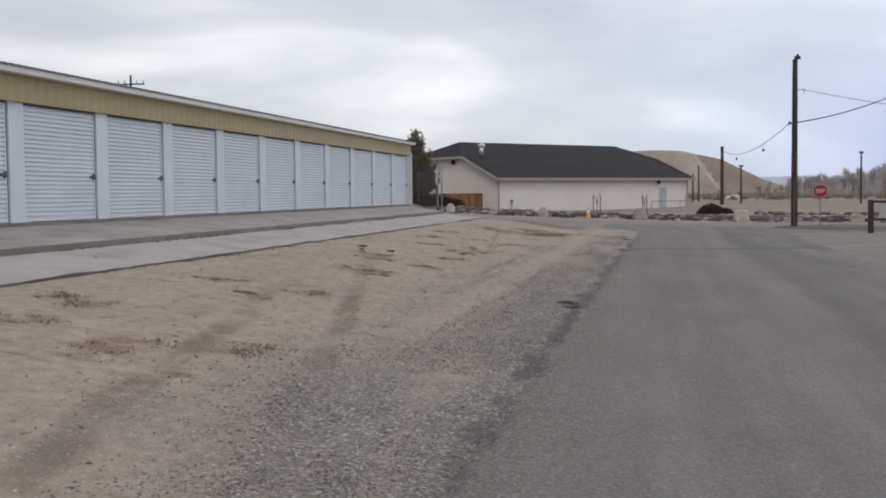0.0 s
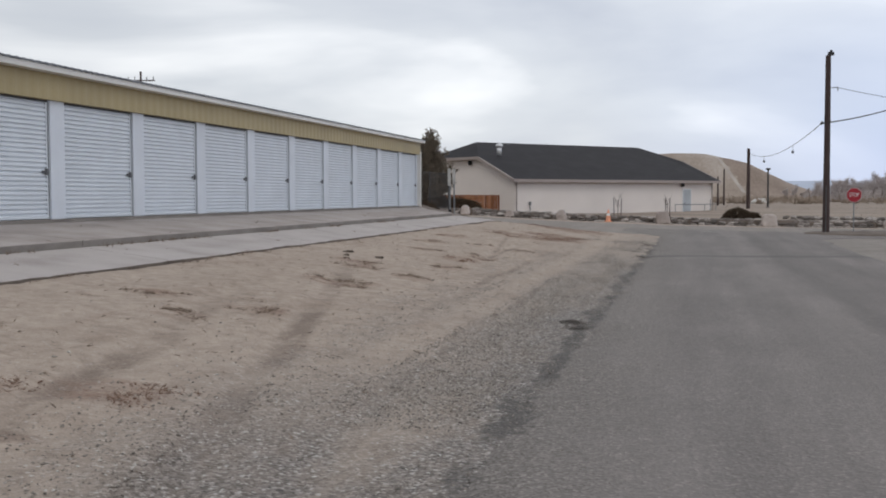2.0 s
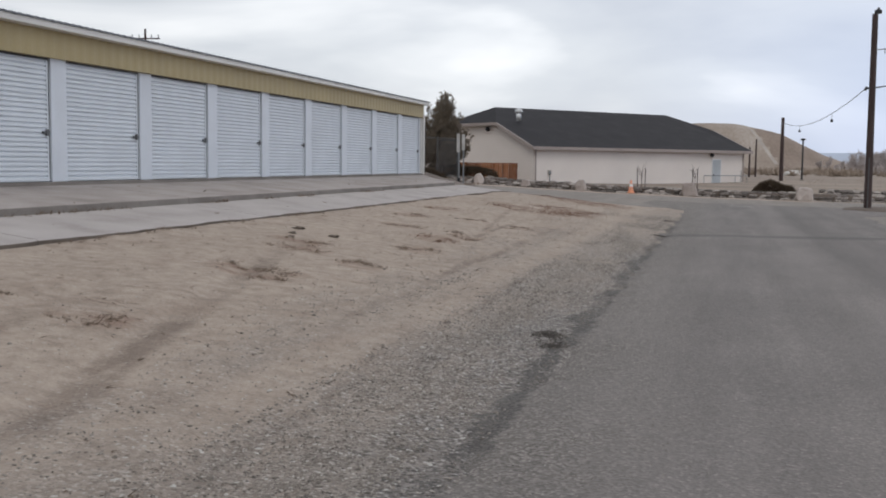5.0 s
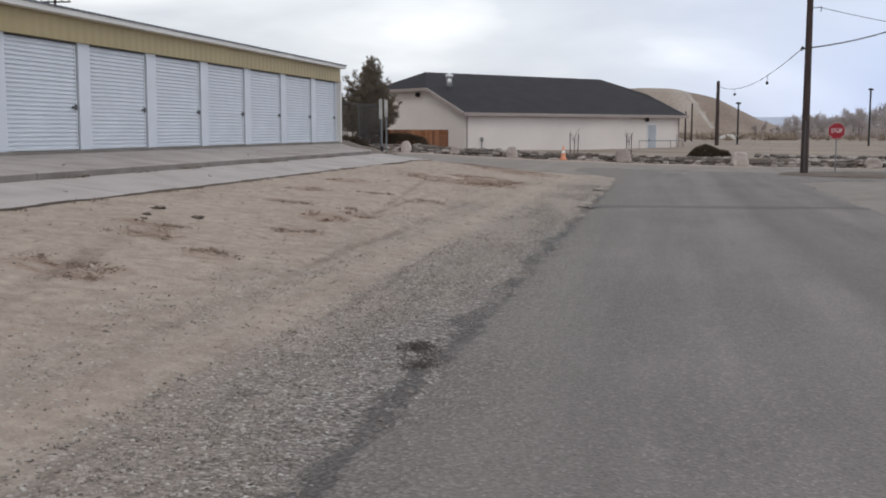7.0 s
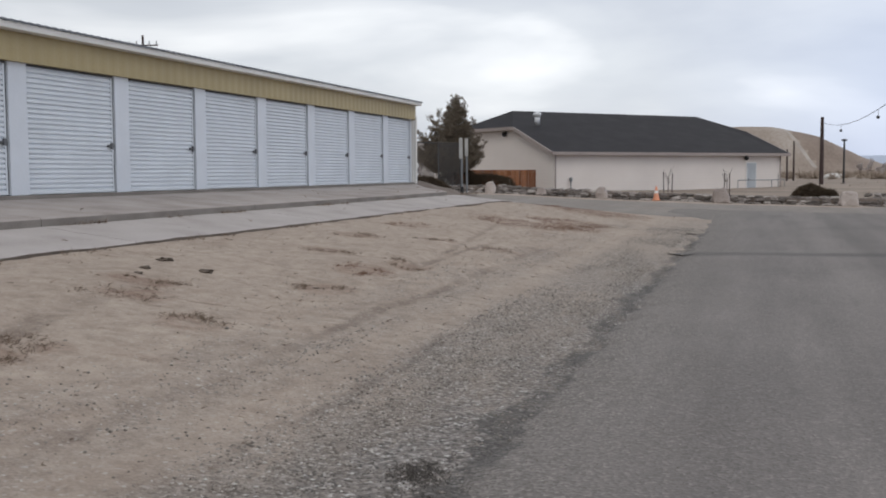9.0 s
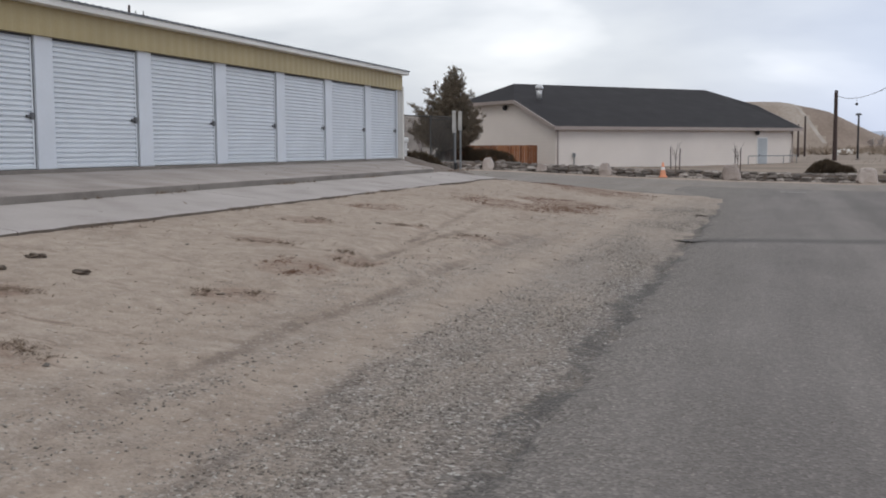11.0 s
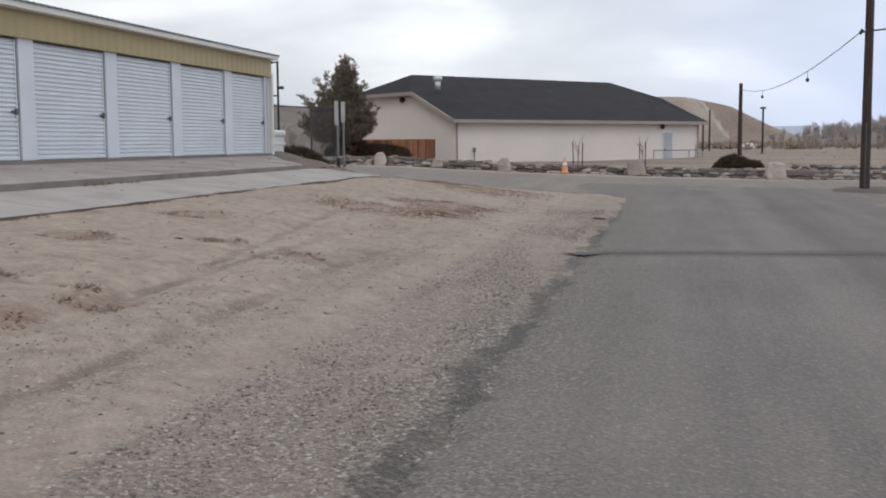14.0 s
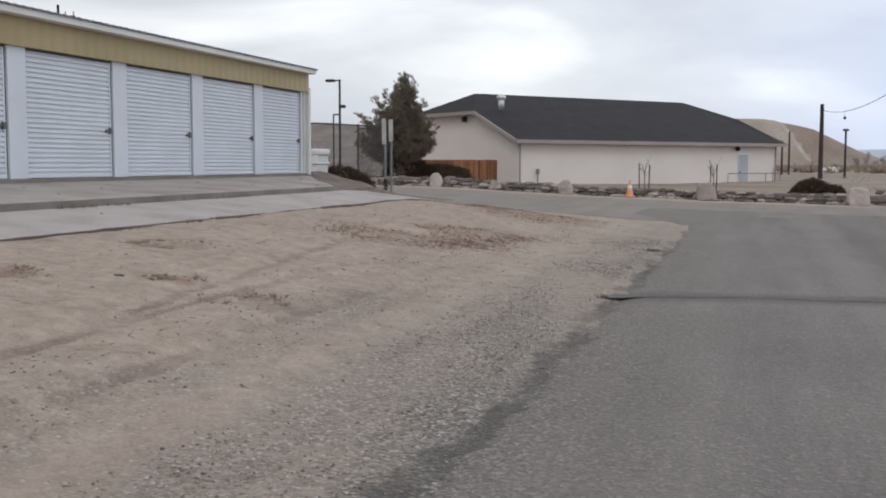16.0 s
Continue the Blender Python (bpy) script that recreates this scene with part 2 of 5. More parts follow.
def relief(x, y):
    """Small unevenness of the dirt: lumps, wheel ruts and eroded ledges."""
    n = 0.03 * noise.noise(Vector((x * 0.35, y * 0.35, 0))) + 0.02 * noise.noise(Vector((x * 1.3, y * 1.1, 3))) + 0.014 * noise.noise(Vector((x * 4, y * 3.2, 7)))
    for c0, slope, y0, y1, deep in RUTS:
        if y0 - 3 < y < y1 + 3:
            k = smooth_step(y0 - 3, y0, y) * (1 - smooth_step(y1, y1 + 3, y))
            c = c0 + slope * y + 0.12 * noise.noise(Vector((c0, y * 0.4, 1)))
            n -= k * deep * math.exp(-((x - c) / 0.15) ** 2)
            n += k * 0.4 * deep * math.exp(-((x - c + 0.3) / 0.12) ** 2)
    for c0, slope, y0, y1, rise in LEDGES:
        if y0 - 2 < y < y1 + 2:
            k = smooth_step(y0 - 2, y0, y) * (1 - smooth_step(y1, y1 + 2, y))
            c = c0 + slope * y + 0.10 * noise.noise(Vector((c0, y * 0.5, 1))) + 0.04 * noise.noise(Vector((c0, y * 2.5, 1)))
            k *= 0.6 + 0.8 * noise.noise(Vector((c0, y * 0.8, 6)))
            if x < c:
                n += k * rise * smooth_step(0, 0.10, c - x) * math.exp(-(c - x) / 0.7)
    return n


def ground_z(x, y):
    a = on_asphalt(x, y)
    slab = smooth_step(-7.92, -8.3, x) * (1 - smooth_step(47, 48, y)) * smooth_step(-60, -40, x)
    return land(x, y) + relief(x, y) * (1 - a) * (1 - slab) * (1 if abs(x) < 60 and y < 120 else 3) - 0.06 * a - 0.10 * slab


def span(stops):
    out = []
    for (a, b, step) in stops:
        out += list(np.arange(a, b - 1e-6, step))
    return out + [stops[-1][1]]


def grid_mesh(xs, ys, f):
    verts = [(x, y, f(x, y)) for y in ys for x in xs]
    n = len(xs)
    faces = [(j * n + i, j * n + i + 1, (j + 1) * n + i + 1, (j + 1) * n + i) for j in range(len(ys) - 1) for i in range(n - 1)]
    me = bpy.data.meshes.new("ground")
    me.from_pydata(verts, [], faces)
    me.polygons.foreach_set("use_smooth", [True] * len(me.polygons))
    return me


# matted dead weeds on the bank: x, y, half widths
RED_SPOTS = ((-5.6, 34.3, 1.3, 1.1), (-4.6, 34.8, 0.9, 1.2), (-4.9, 36.6, 1.1, 1.2), (-5, 42.6, 1.6, 2.2), (-6.2, 43.6, 1.2, 1.6), (-5.3, 8.42, 0.42, 0.57), (-4.55, 9.05, 0.5, 0.45),
             (-6.85, 30.05, 0.5, 0.7), (-5.73, 16.95, 0.4, 0.44), (-5.2, 16.85, 0.35, 0.44), (-6.3, 20.1, 0.5, 0.48), (-5.12, 23.15, 0.42, 0.66), (-4.83, 24.1, 0.4, 0.44), (-4.9, 21.45, 0.4, 0.44), (-5.93, 19.4, 0.45, 0.44),
             (-6.69, 26.9, 0.45, 0.48), (-6.52, 13.46, 0.4, 0.36), (-5.72, 12.4, 0.4, 0.36), (-7.1, 10.4, 0.35, 0.33), (-6.55, 10.2, 0.3, 0.33), (-6.52, 9, 0.45, 0.41), (-5.3, 13.4, 0.5, 0.45), (-4.86, 18.57, 0.4, 0.36), (-4.45, 27.6, 0.5, 0.45), (-5.6, 27.9, 0.4, 0.36), (-6.1, 24.4, 0.4, 0.36))
# brown earth along the tracks, painted slope shadow on the ledges: x at y = 0, drift, from y, to y, half width
DARK_LINES = ((-1.47, -0.242, 4, 19, 0.2), (-2.8, -0.225, 3, 13, 0.2), (-3.58, -0.017, 15, 31, 0.09), (-4.75, -0.005, 24, 30, 0.09), (-1.9, -0.118, 24, 33, 0.08), (-2.52, -0.04, 8, 15, 0.09), (-3.05, 0.0, 13, 22, 0.07))


def seam(nt, P, calc):
    """Dark tarry soil in a wandering broken line where gravel and asphalt meet."""
    def tex(scale, detail, rough):
        n = nt.nodes.new("ShaderNodeTexNoise")
        n.inputs["Scale"].default_value, n.inputs["Detail"].default_value, n.inputs["Roughness"].default_value = scale, detail, rough
        nt.links.new(P, n.inputs[0])
        return n.outputs[0]

    sep = nt.nodes.new("ShaderNodeSeparateXYZ")
    nt.links.new(P, sep.inputs[0])
    drift = calc("ADD", calc("MULTIPLY", calc("SUBTRACT", tex(0.9, 3, 0.6), 0.5), 0.55), calc("MULTIPLY", calc("SUBTRACT", tex(4.0, 6, 0.8), 0.5), 0.55))
    off = calc("ABSOLUTE", calc("ADD", calc("ADD", sep.outputs[0], 1.88), drift), 0.0)
    k = calc("MULTIPLY", calc("SUBTRACT", 1.0, calc("MULTIPLY", off, 7.5), clamp=True), 2.2, clamp=True)
    k = calc("MULTIPLY", k, calc("MULTIPLY", calc("SUBTRACT", 40.5, sep.outputs[1]), 0.5, clamp=True))
    return calc("MULTIPLY", k, calc("MULTIPLY", calc("SUBTRACT", tex(0.8, 4, 0.65), 0.35), 5.5, clamp=True))


def ground_material():
    m = bpy.data.materials.new("sandy_ground")
    m.use_nodes = True
    nt = m.node_tree
    b = nt.nodes["Principled BSDF"]
    b.inputs["Roughness"].default_value = 0.95
    tc = nt.nodes.new("ShaderNodeTexCoord")
    P = tc.outputs["Object"]

    def tex(scale, detail=5, rough=0.55, stretch=None, distort=0.0):
        n = nt.nodes.new("ShaderNodeTexNoise")
        n.inputs["Scale"].default_value, n.inputs["Detail"].default_value, n.inputs["Roughness"].default_value = scale, detail, rough
        n.inputs["Distortion"].default_value = distort
        src = P
        if stretch:
            mp = nt.nodes.new("ShaderNodeMapping")
            mp.inputs["Scale"].default_value = stretch
            nt.links.new(P, mp.inputs[0])
            src = mp.outputs[0]
        nt.links.new(src, n.inputs[0])
        return n.outputs[0]

    def ramp(v, stops):
        r = nt.nodes.new("ShaderNodeValToRGB")
        e = r.color_ramp.elements
        e[0].position, e[0].color = stops[0][0], (*stops[0][1], 1)
        e[1].position, e[1].color = stops[-1][0], (*stops[-1][1], 1)
        for p, c in stops[1:-1]:
            e.new(p).color = (*c, 1)
        nt.links.new(v, r.inputs[0])
        return r.outputs[0]

    def mix(f, a, c):
        x = nt.nodes.new("ShaderNodeMix")
        x.data_type = "RGBA"
        for s, v in ((0, f), (6, a), (7, c)):
            if isinstance(v, float):
                x.inputs[s].default_value = v
            else:
                nt.links.new(v, x.inputs[s])
        return x.outputs[2]

    def calc(op, a, c, d=None, clamp=False):
        x = nt.nodes.new("ShaderNodeMath")
        x.operation, x.use_clamp = op, clamp
        for i, v in enumerate((a, c, d)):
            if v is None:
                continue
            if isinstance(v, (int, float)):
                x.inputs[i].default_value = v
            else:
                nt.links.new(v, x.inputs[i])
        return x.outputs[0]

    sep = nt.nodes.new("ShaderNodeSeparateXYZ")
    nt.links.new(P, sep.inputs[0])
    X, Y = sep.outputs[0], sep.outputs[1]
    lumps = tex(0.7, 6, 0.6)
    sand = ramp(lumps, [(0.28, (0.268, 0.206, 0.161)), (0.5, (0.377, 0.303, 0.244)), (0.72, (0.472, 0.391, 0.324))])
    grain = tex(45, 3, 0.6)
    speck = ramp(grain, [(0.3, (0.213, 0.165, 0.130)), (0.5, (0.359, 0.294, 0.232)), (0.72, (0.476, 0.404, 0.333))])
    sand = mix(0.5, sand, speck)
    mott = tex(5.5, 6, 0.7)
    sand = mix(0.42, sand, ramp(mott, [(0.34, (0.179, 0.138, 0.112)), (0.5, (0.359, 0.287, 0.233)), (0.66, (0.497, 0.415, 0.347))]))
    streak = tex(1.6, 4, 0.6, (0.9, 0.28, 1), 0.6)
    sand = mix(calc("MULTIPLY", calc("SUBTRACT", streak, 0.58, clamp=True), 3.0, clamp=True), sand, ramp(grain, [(0.3, (0.17, 0.115, 0.085)), (0.7, (0.28, 0.2, 0.15))]))
    vor = nt.nodes.new("ShaderNodeTexVoronoi")
    vor.inputs["Scale"].default_value = 46
    nt.links.new(P, vor.inputs[0])
    gsep = nt.nodes.new("ShaderNodeSeparateColor")
    nt.links.new(vor.outputs["Color"], gsep.inputs[0])
    gravel = ramp(gsep.outputs[0], [(0.0, (0.06, 0.054, 0.049)), (0.3, (0.15, 0.133, 0.12)), (0.65, (0.225, 0.20, 0.181)), (0.92, (0.325, 0.293, 0.268)), (1.0, (0.48, 0.455, 0.43))])
    # gravel lies along the road's edge
    wobble = calc("ADD", calc("MULTIPLY", calc("SUBTRACT", tex(0.45, 5, 0.65, (1.6, 0.5, 1)), 0.5), 5.0), calc("MULTIPLY", calc("SUBTRACT", tex(3.0, 4, 0.7), 0.5), 1.6))
    edge = calc("ADD", X, wobble)
    near = calc("MULTIPLY", calc("ADD", edge, 4.5), 0.36, clamp=True)
    near = calc("MULTIPLY", near, calc("ADD", 0.55, calc("MULTIPLY", mott, 0.9)), clamp=True)
    far_side = calc("SUBTRACT", 1.0, calc("MULTIPLY", calc("SUBTRACT", Y, 40.0), 0.1, clamp=True), clamp=True)
    gm = calc("MULTIPLY", near, far_side)
    # sand drifts over the gravel in long tongues, more so up the road
    drifts = calc("MULTIPLY", calc("SUBTRACT", tex(0.9, 6, 0.72, (2.0, 0.4, 1), 0.5), 0.52), 5.0, clamp=True)
    gm = calc("MULTIPLY", gm, calc("SUBTRACT", 1.0, calc("MULTIPLY", drifts, 0.7)))
    gm = calc("MULTIPLY", gm, calc("SUBTRACT", 1.0, calc("MULTIPLY", calc("MULTIPLY", calc("SUBTRACT", Y, 24.0), 0.12, clamp=True), 0.45)))
    # a bare sandy strip between the wheel tracks
    strip = calc("ABSOLUTE", calc("ADD", calc("ADD", X, 3.42), calc("MULTIPLY", calc("SUBTRACT", tex(0.8, 5, 0.7), 0.5), 0.9)), 0.0)
    strip = calc("SUBTRACT", 1.0, calc("MULTIPLY", strip, 2.6), clamp=True)
    strip = calc("MULTIPLY", strip, calc("MULTIPLY", calc("SUBTRACT", Y, 10.0), 0.4, clamp=True))
    gm = calc("MULTIPLY", gm, calc("SUBTRACT", 1.0, calc("MULTIPLY", strip, 0.8)))
    # damp darker earth pressed into the wheel tracks, and slope shadow painted along the ledges
    worn = None
    wander = calc("MULTIPLY", calc("SUBTRACT", tex(0.22, 2, 0.5), 0.5), 0.45)
    for c0, slope, y0, y1, wide in DARK_LINES:
        line = calc("ADD", calc("ADD", calc("MULTIPLY", Y, slope), c0), wander)
        off = calc("ABSOLUTE", calc("ADD", calc("SUBTRACT", X, line), calc("MULTIPLY", calc("SUBTRACT", tex(3.5, 6, 0.8), 0.5), 0.3)), 0.0)
        k = calc("SUBTRACT", 1.0, calc("MULTIPLY", off, 1.0 / wide), clamp=True)
        k = calc("MULTIPLY", k, 1.6, clamp=True)
        k = calc("MULTIPLY", k, calc("MULTIPLY", calc("SUBTRACT", Y, y0 - 1.0), 0.5, clamp=True))
        k = calc("MULTIPLY", k, calc("MULTIPLY", calc("SUBTRACT", y1 + 1.0, Y), 0.5, clamp=True))
        worn = k if worn is None else calc("MAXIMUM", worn, k)
    worn = calc("MULTIPLY", worn, calc("MULTIPLY", calc("SUBTRACT", tex(0.9, 4, 0.6), 0.28), 3.4, clamp=True))
    worn = calc("MULTIPLY", worn, calc("MULTIPLY", calc("SUBTRACT", tex(3.0, 6, 0.75, (1.3, 0.7, 1)), 0.31), 5.0, clamp=True))
    sand = mix(calc("MULTIPLY", worn, 0.85), sand, ramp(grain, [(0.3, (0.135, 0.10, 0.078)), (0.7, (0.235, 0.182, 0.145))]))
    red = calc("MULTIPLY", calc("SUBTRACT", tex(0.8, 5, 0.7, (0.55, 1.4, 1)), 0.585), 7.0, clamp=True)
    red = calc("MULTIPLY", red, calc("SUBTRACT", 1.0, calc("MULTIPLY", calc("SUBTRACT", calc("ABSOLUTE", calc("ADD", X, 5.6), 0.0), 1.2), 0.8, clamp=True)))
    red = calc("MULTIPLY", red, calc("ADD", 0.35, calc("MULTIPLY", calc("SUBTRACT", Y, 31.0), 0.2, clamp=True)))
    sand = mix(calc("MULTIPLY", red, 0.75, clamp=True), sand, ramp(grain, [(0.3, (0.16, 0.095, 0.066)), (0.7, (0.27, 0.175, 0.125))]))
    spots = None
    for cx, cy, rx, ry in RED_SPOTS:
        u = calc("DIVIDE", calc("SUBTRACT", X, cx), rx)
        v = calc("DIVIDE", calc("SUBTRACT", Y, cy), ry)
        d = calc("SQRT", calc("ADD", calc("MULTIPLY", u, u), calc("MULTIPLY", v, v)), 0.0)
        k = calc("SUBTRACT", 1.0, d, clamp=True)
        spots = k if spots is None else calc("MAXIMUM", spots, k)
    rag = calc("MULTIPLY", calc("SUBTRACT", tex(2.6, 6, 0.75, (0.6, 1.1, 1)), 0.40), 5.0, clamp=True)
    spots = calc("MULTIPLY", calc("MULTIPLY", spots, 2.2, clamp=True), rag)
    sand = mix(calc("MULTIPLY", spots, 0.8), sand, ramp(grain, [(0.3, (0.145, 0.085, 0.06)), (0.7, (0.265, 0.168, 0.12))]))
    laid = tex(1.7, 6, 0.75, (0.5, 1.7, 1), 0.3)
    laid = calc("MULTIPLY", calc("SUBTRACT", laid, 0.57), 11.0, clamp=True)
    laid = calc("MULTIPLY", laid, calc("MULTIPLY", calc("SUBTRACT", tex(0.5, 3, 0.6), 0.36), 6.0, clamp=True))
    laid = calc("MULTIPLY", laid, calc("MULTIPLY", calc("SUBTRACT", -3.2, X), 0.8, clamp=True))
    sand = mix(calc("MULTIPLY", laid, 0.75), sand, ramp(grain, [(0.3, (0.14, 0.095, 0.072)), (0.7, (0.235, 0.172, 0.132))]))
    dark_soil = ramp(grain, [(0.3, (0.042, 0.038, 0.035)), (0.7, (0.10, 0.092, 0.086))])
    verge = seam(nt, P, calc)
    verge = calc("MULTIPLY", verge, far_side)
    col = mix(gm, sand, gravel)
    chips = calc("MULTIPLY", calc("SUBTRACT", gsep.outputs[1], 0.94), 60.0, clamp=True)
    col = mix(calc("MULTIPLY", chips, calc("ADD", 0.25, calc("MULTIPLY", gm, 0.6))), col, ramp(gsep.outputs[2], [(0.0, (0.16, 0.135, 0.115)), (0.3, (0.22, 0.19, 0.165)), (0.4, (0.45, 0.42, 0.385)), (1.0, (0.62, 0.6, 0.56))]))
    field = calc("MULTIPLY", calc("SUBTRACT", Y, 63.5), 0.5, clamp=True)
    col = mix(calc("MULTIPLY", field, 0.75), col, ramp(tex(0.16, 7, 0.75, (0.4, 1.5, 1)), [(0.32, (0.13, 0.10, 0.078)), (0.5, (0.225, 0.178, 0.142)), (0.66, (0.35, 0.285, 0.228))]))
    east = calc("MULTIPLY", calc("SUBTRACT", X, 3.2), 1.5, clamp=True)
    east = calc("MULTIPLY", east, calc("MULTIPLY", calc("SUBTRACT", 62.5, Y), 1.0, clamp=True))
    col = mix(calc("MULTIPLY", east, 0.9), col, ramp(tex(0.6, 7, 0.7), [(0.3, (0.19, 0.168, 0.148)), (0.5, (0.235, 0.21, 0.187)), (0.7, (0.29, 0.262, 0.235))]))
    col = mix(calc("MULTIPLY", verge, 0.72), col, dark_soil)
    nt.links.new(col, b.inputs["Base Color"])
    bp = nt.nodes.new("ShaderNodeBump")
    bp.inputs["Strength"].default_value, bp.inputs["Distance"].default_value = 0.8, 0.025
    h = calc("ADD", calc("MULTIPLY", grain, 0.7), calc("MULTIPLY", vor.outputs["Distance"], calc("MULTIPLY", gm, -0.7)))
    nt.links.new(h, bp.inputs["Height"])
    nt.links.new(bp.outputs[0], b.inputs["Normal"])
    return m


M_GROUND = ground_material()
GX = span([(-3000, -400, 400), (-400, -60, 20), (-60, -12, 2), (-12, -8.4, 0.4), (-8.4, -1.4, 0.12), (-1.4, 4.6, 0.5), (4.6, 12, 0.5), (12, 60, 4), (60, 400, 20), (400, 3000, 400)])
GY = span([(-300, -40, 20), (-40, -2, 2), (-2, 50, 0.15), (50, 70, 0.5), (70, 130, 3), (130, 500, 20), (500, 4000, 250)])
ground = new("ground", grid_mesh(GX, GY, ground_z))
ground.data.materials.append(M_GROUND)
tagged(ground, "sandy tan dirt and gravel ground with old wheel ruts", "ground", kind="structure")


def asphalt_material(name, tone, dusty):
    """Worn asphalt: grain, lengthwise streaks and a gravelly crumbling edge."""
    m = bpy.data.materials.new(name)
    m.use_nodes = True
    nt = m.node_tree
    b = nt.nodes["Principled BSDF"]
    b.inputs["Roughness"].default_value = 0.9
    tc = nt.nodes.new("ShaderNodeTexCoord")

    def tex(scale, stretch, detail=5, rough=0.6):
        mp, n = nt.nodes.new("ShaderNodeMapping"), nt.nodes.new("ShaderNodeTexNoise")
        mp.inputs["Scale"].default_value = stretch
        nt.links.new(tc.outputs["Object"], mp.inputs[0])
        nt.links.new(mp.outputs[0], n.inputs[0])
        n.inputs["Scale"].default_value, n.inputs["Detail"].default_value, n.inputs["Roughness"].default_value = scale, detail, rough
        return n.outputs[0]

    def calc(op, a, c, clamp=False):
        x = nt.nodes.new("ShaderNodeMath")
        x.operation, x.use_clamp = op, clamp
        for i, v in enumerate((a, c)):
            if isinstance(v, (int, float)):
                x.inputs[i].default_value = v
            else:
                nt.links.new(v, x.inputs[i])
        return x.outputs[0]

    def ramp(v, stops):
        r = nt.nodes.new("ShaderNodeValToRGB")
        e = r.color_ramp.elements
        e[0].position, e[0].color = stops[0][0], (*stops[0][1], 1)
        e[1].position, e[1].color = stops[-1][0], (*stops[-1][1], 1)
        for p, c in stops[1:-1]:
            e.new(p).color = (*c, 1)
        nt.links.new(v, r.inputs[0])
        return r.outputs[0]

    def mix(f, a, c):
        x = nt.nodes.new("ShaderNodeMix")
        x.data_type = "RGBA"
        for i, v in ((0, f), (6, a), (7, c)):
            if isinstance(v, (int, float)):
                x.inputs[i].default_value = v
            else:
                nt.links.new(v, x.inputs[i])
        return x.outputs[2]

    def grey(k):
        return tuple(t * k for t in tone)

    vor = nt.nodes.new("ShaderNodeTexVoronoi")
    vor.inputs["Scale"].default_value = 52
    nt.links.new(tc.outputs["Object"], vor.inputs[0])
    chip = nt.nodes.new("ShaderNodeSeparateColor")
    nt.links.new(vor.outputs["Color"], chip.inputs[0])
    stones = ramp(chip.outputs[0], [(0.0, grey(0.45)), (0.5, grey(0.98)), (0.9, grey(1.5)), (1.0, grey(2.5))])
    worn = ramp(tex(0.8, (2.0, 0.11, 1)), [(0.36, grey(0.62)), (0.5, grey(0.98)), (0.64, grey(1.34))])
    col = mix(0.48, worn, stones)
    patch = ramp(tex(0.5, (1, 0.6, 1), 6, 0.65), [(0.34, grey(0.6)), (0.52, grey(1.0)), (0.7, grey(1.3))])
    col = mix(0.35, col, patch)
    sep = nt.nodes.new("ShaderNodeSeparateXYZ")
    nt.links.new(tc.outputs["Object"], sep.inputs[0])
    loose = ramp(chip.outputs[1], [(0.0, (0.095, 0.082, 0.072)), (0.6, (0.172, 0.152, 0.135)), (1.0, (0.32, 0.29, 0.262))])
    if dusty:
        f = calc("MULTIPLY", calc("SUBTRACT", tex(0.35, (0.5, 1.2, 1), 6, 0.65), 0.38), 3.0, True)
        col = mix(calc("MULTIPLY", f, 0.8), col, ramp(chip.outputs[1], [(0.0, (0.2, 0.165, 0.135)), (1.0, (0.31, 0.265, 0.22))]))
    else:
        X, Y = sep.outputs[0], sep.outputs[1]
        # newer dark asphalt along the crown, with a paler worn strip beside it
        bend = calc("ADD", X, calc("MULTIPLY", calc("SUBTRACT", tex(0.5, (1, 0.4, 1), 4, 0.6), 0.5), 0.7))
        newer = calc("MULTIPLY", calc("MULTIPLY", calc("SUBTRACT", bend, 1.3), 5.0, True), calc("MULTIPLY", calc("SUBTRACT", 2.9, bend), 0.8, True))
        col = mix(calc("MULTIPLY", newer, 0.4), col, ramp(chip.outputs[1], [(0.0, grey(0.4)), (1.0, grey(0.85))]))
        pale = calc("SUBTRACT", 1.0, calc("MULTIPLY", calc("ABSOLUTE", calc("SUBTRACT", bend, 0.85), 0.0), 2.0), True)
        col = mix(calc("MULTIPLY", pale, 0.3), col, ramp(chip.outputs[1], [(0.0, grey(0.9)), (1.0, grey(1.6))]))
        # loose brown grit thins out from the edge
        wob = calc("MULTIPLY", calc("SUBTRACT", tex(1.0, (1, 0.6, 1), 6, 0.75), 0.5), 2.0)
        f = calc("SUBTRACT", 1.0, calc("MULTIPLY", calc("ADD", calc("ADD", X, 1.85), wob), 0.8), True)
        f = calc("MULTIPLY", f, calc("ADD", 0.5, calc("MULTIPLY", chip.outputs[2], 0.7)), True)
        col = mix(calc("MULTIPLY", f, 0.9), col, loose)
        # soft darker band across the road
        mid = calc("ADD", calc("SUBTRACT", Y, 31.35), calc("MULTIPLY", X, -0.12))
        sag = calc("SUBTRACT", 1.0, calc("MULTIPLY", calc("ABSOLUTE", calc("ADD", mid, calc("MULTIPLY", calc("SUBTRACT", tex(0.9, (1, 1, 1), 5), 0.5), 0.7)), 0.0), 1.7), True)
        sag = calc("MULTIPLY", sag, 1.5, True)
        col = mix(calc("MULTIPLY", sag, 0.72), col, ramp(chip.outputs[1], [(0.0, (0.06, 0.055, 0.052)), (1.0, (0.12, 0.11, 0.104))]))
        col = mix(calc("MULTIPLY", seam(nt, tc.outputs["Object"], calc), 0.72), col, ramp(chip.outputs[1], [(0.0, (0.035, 0.032, 0.03)), (1.0, (0.10, 0.092, 0.086))]))
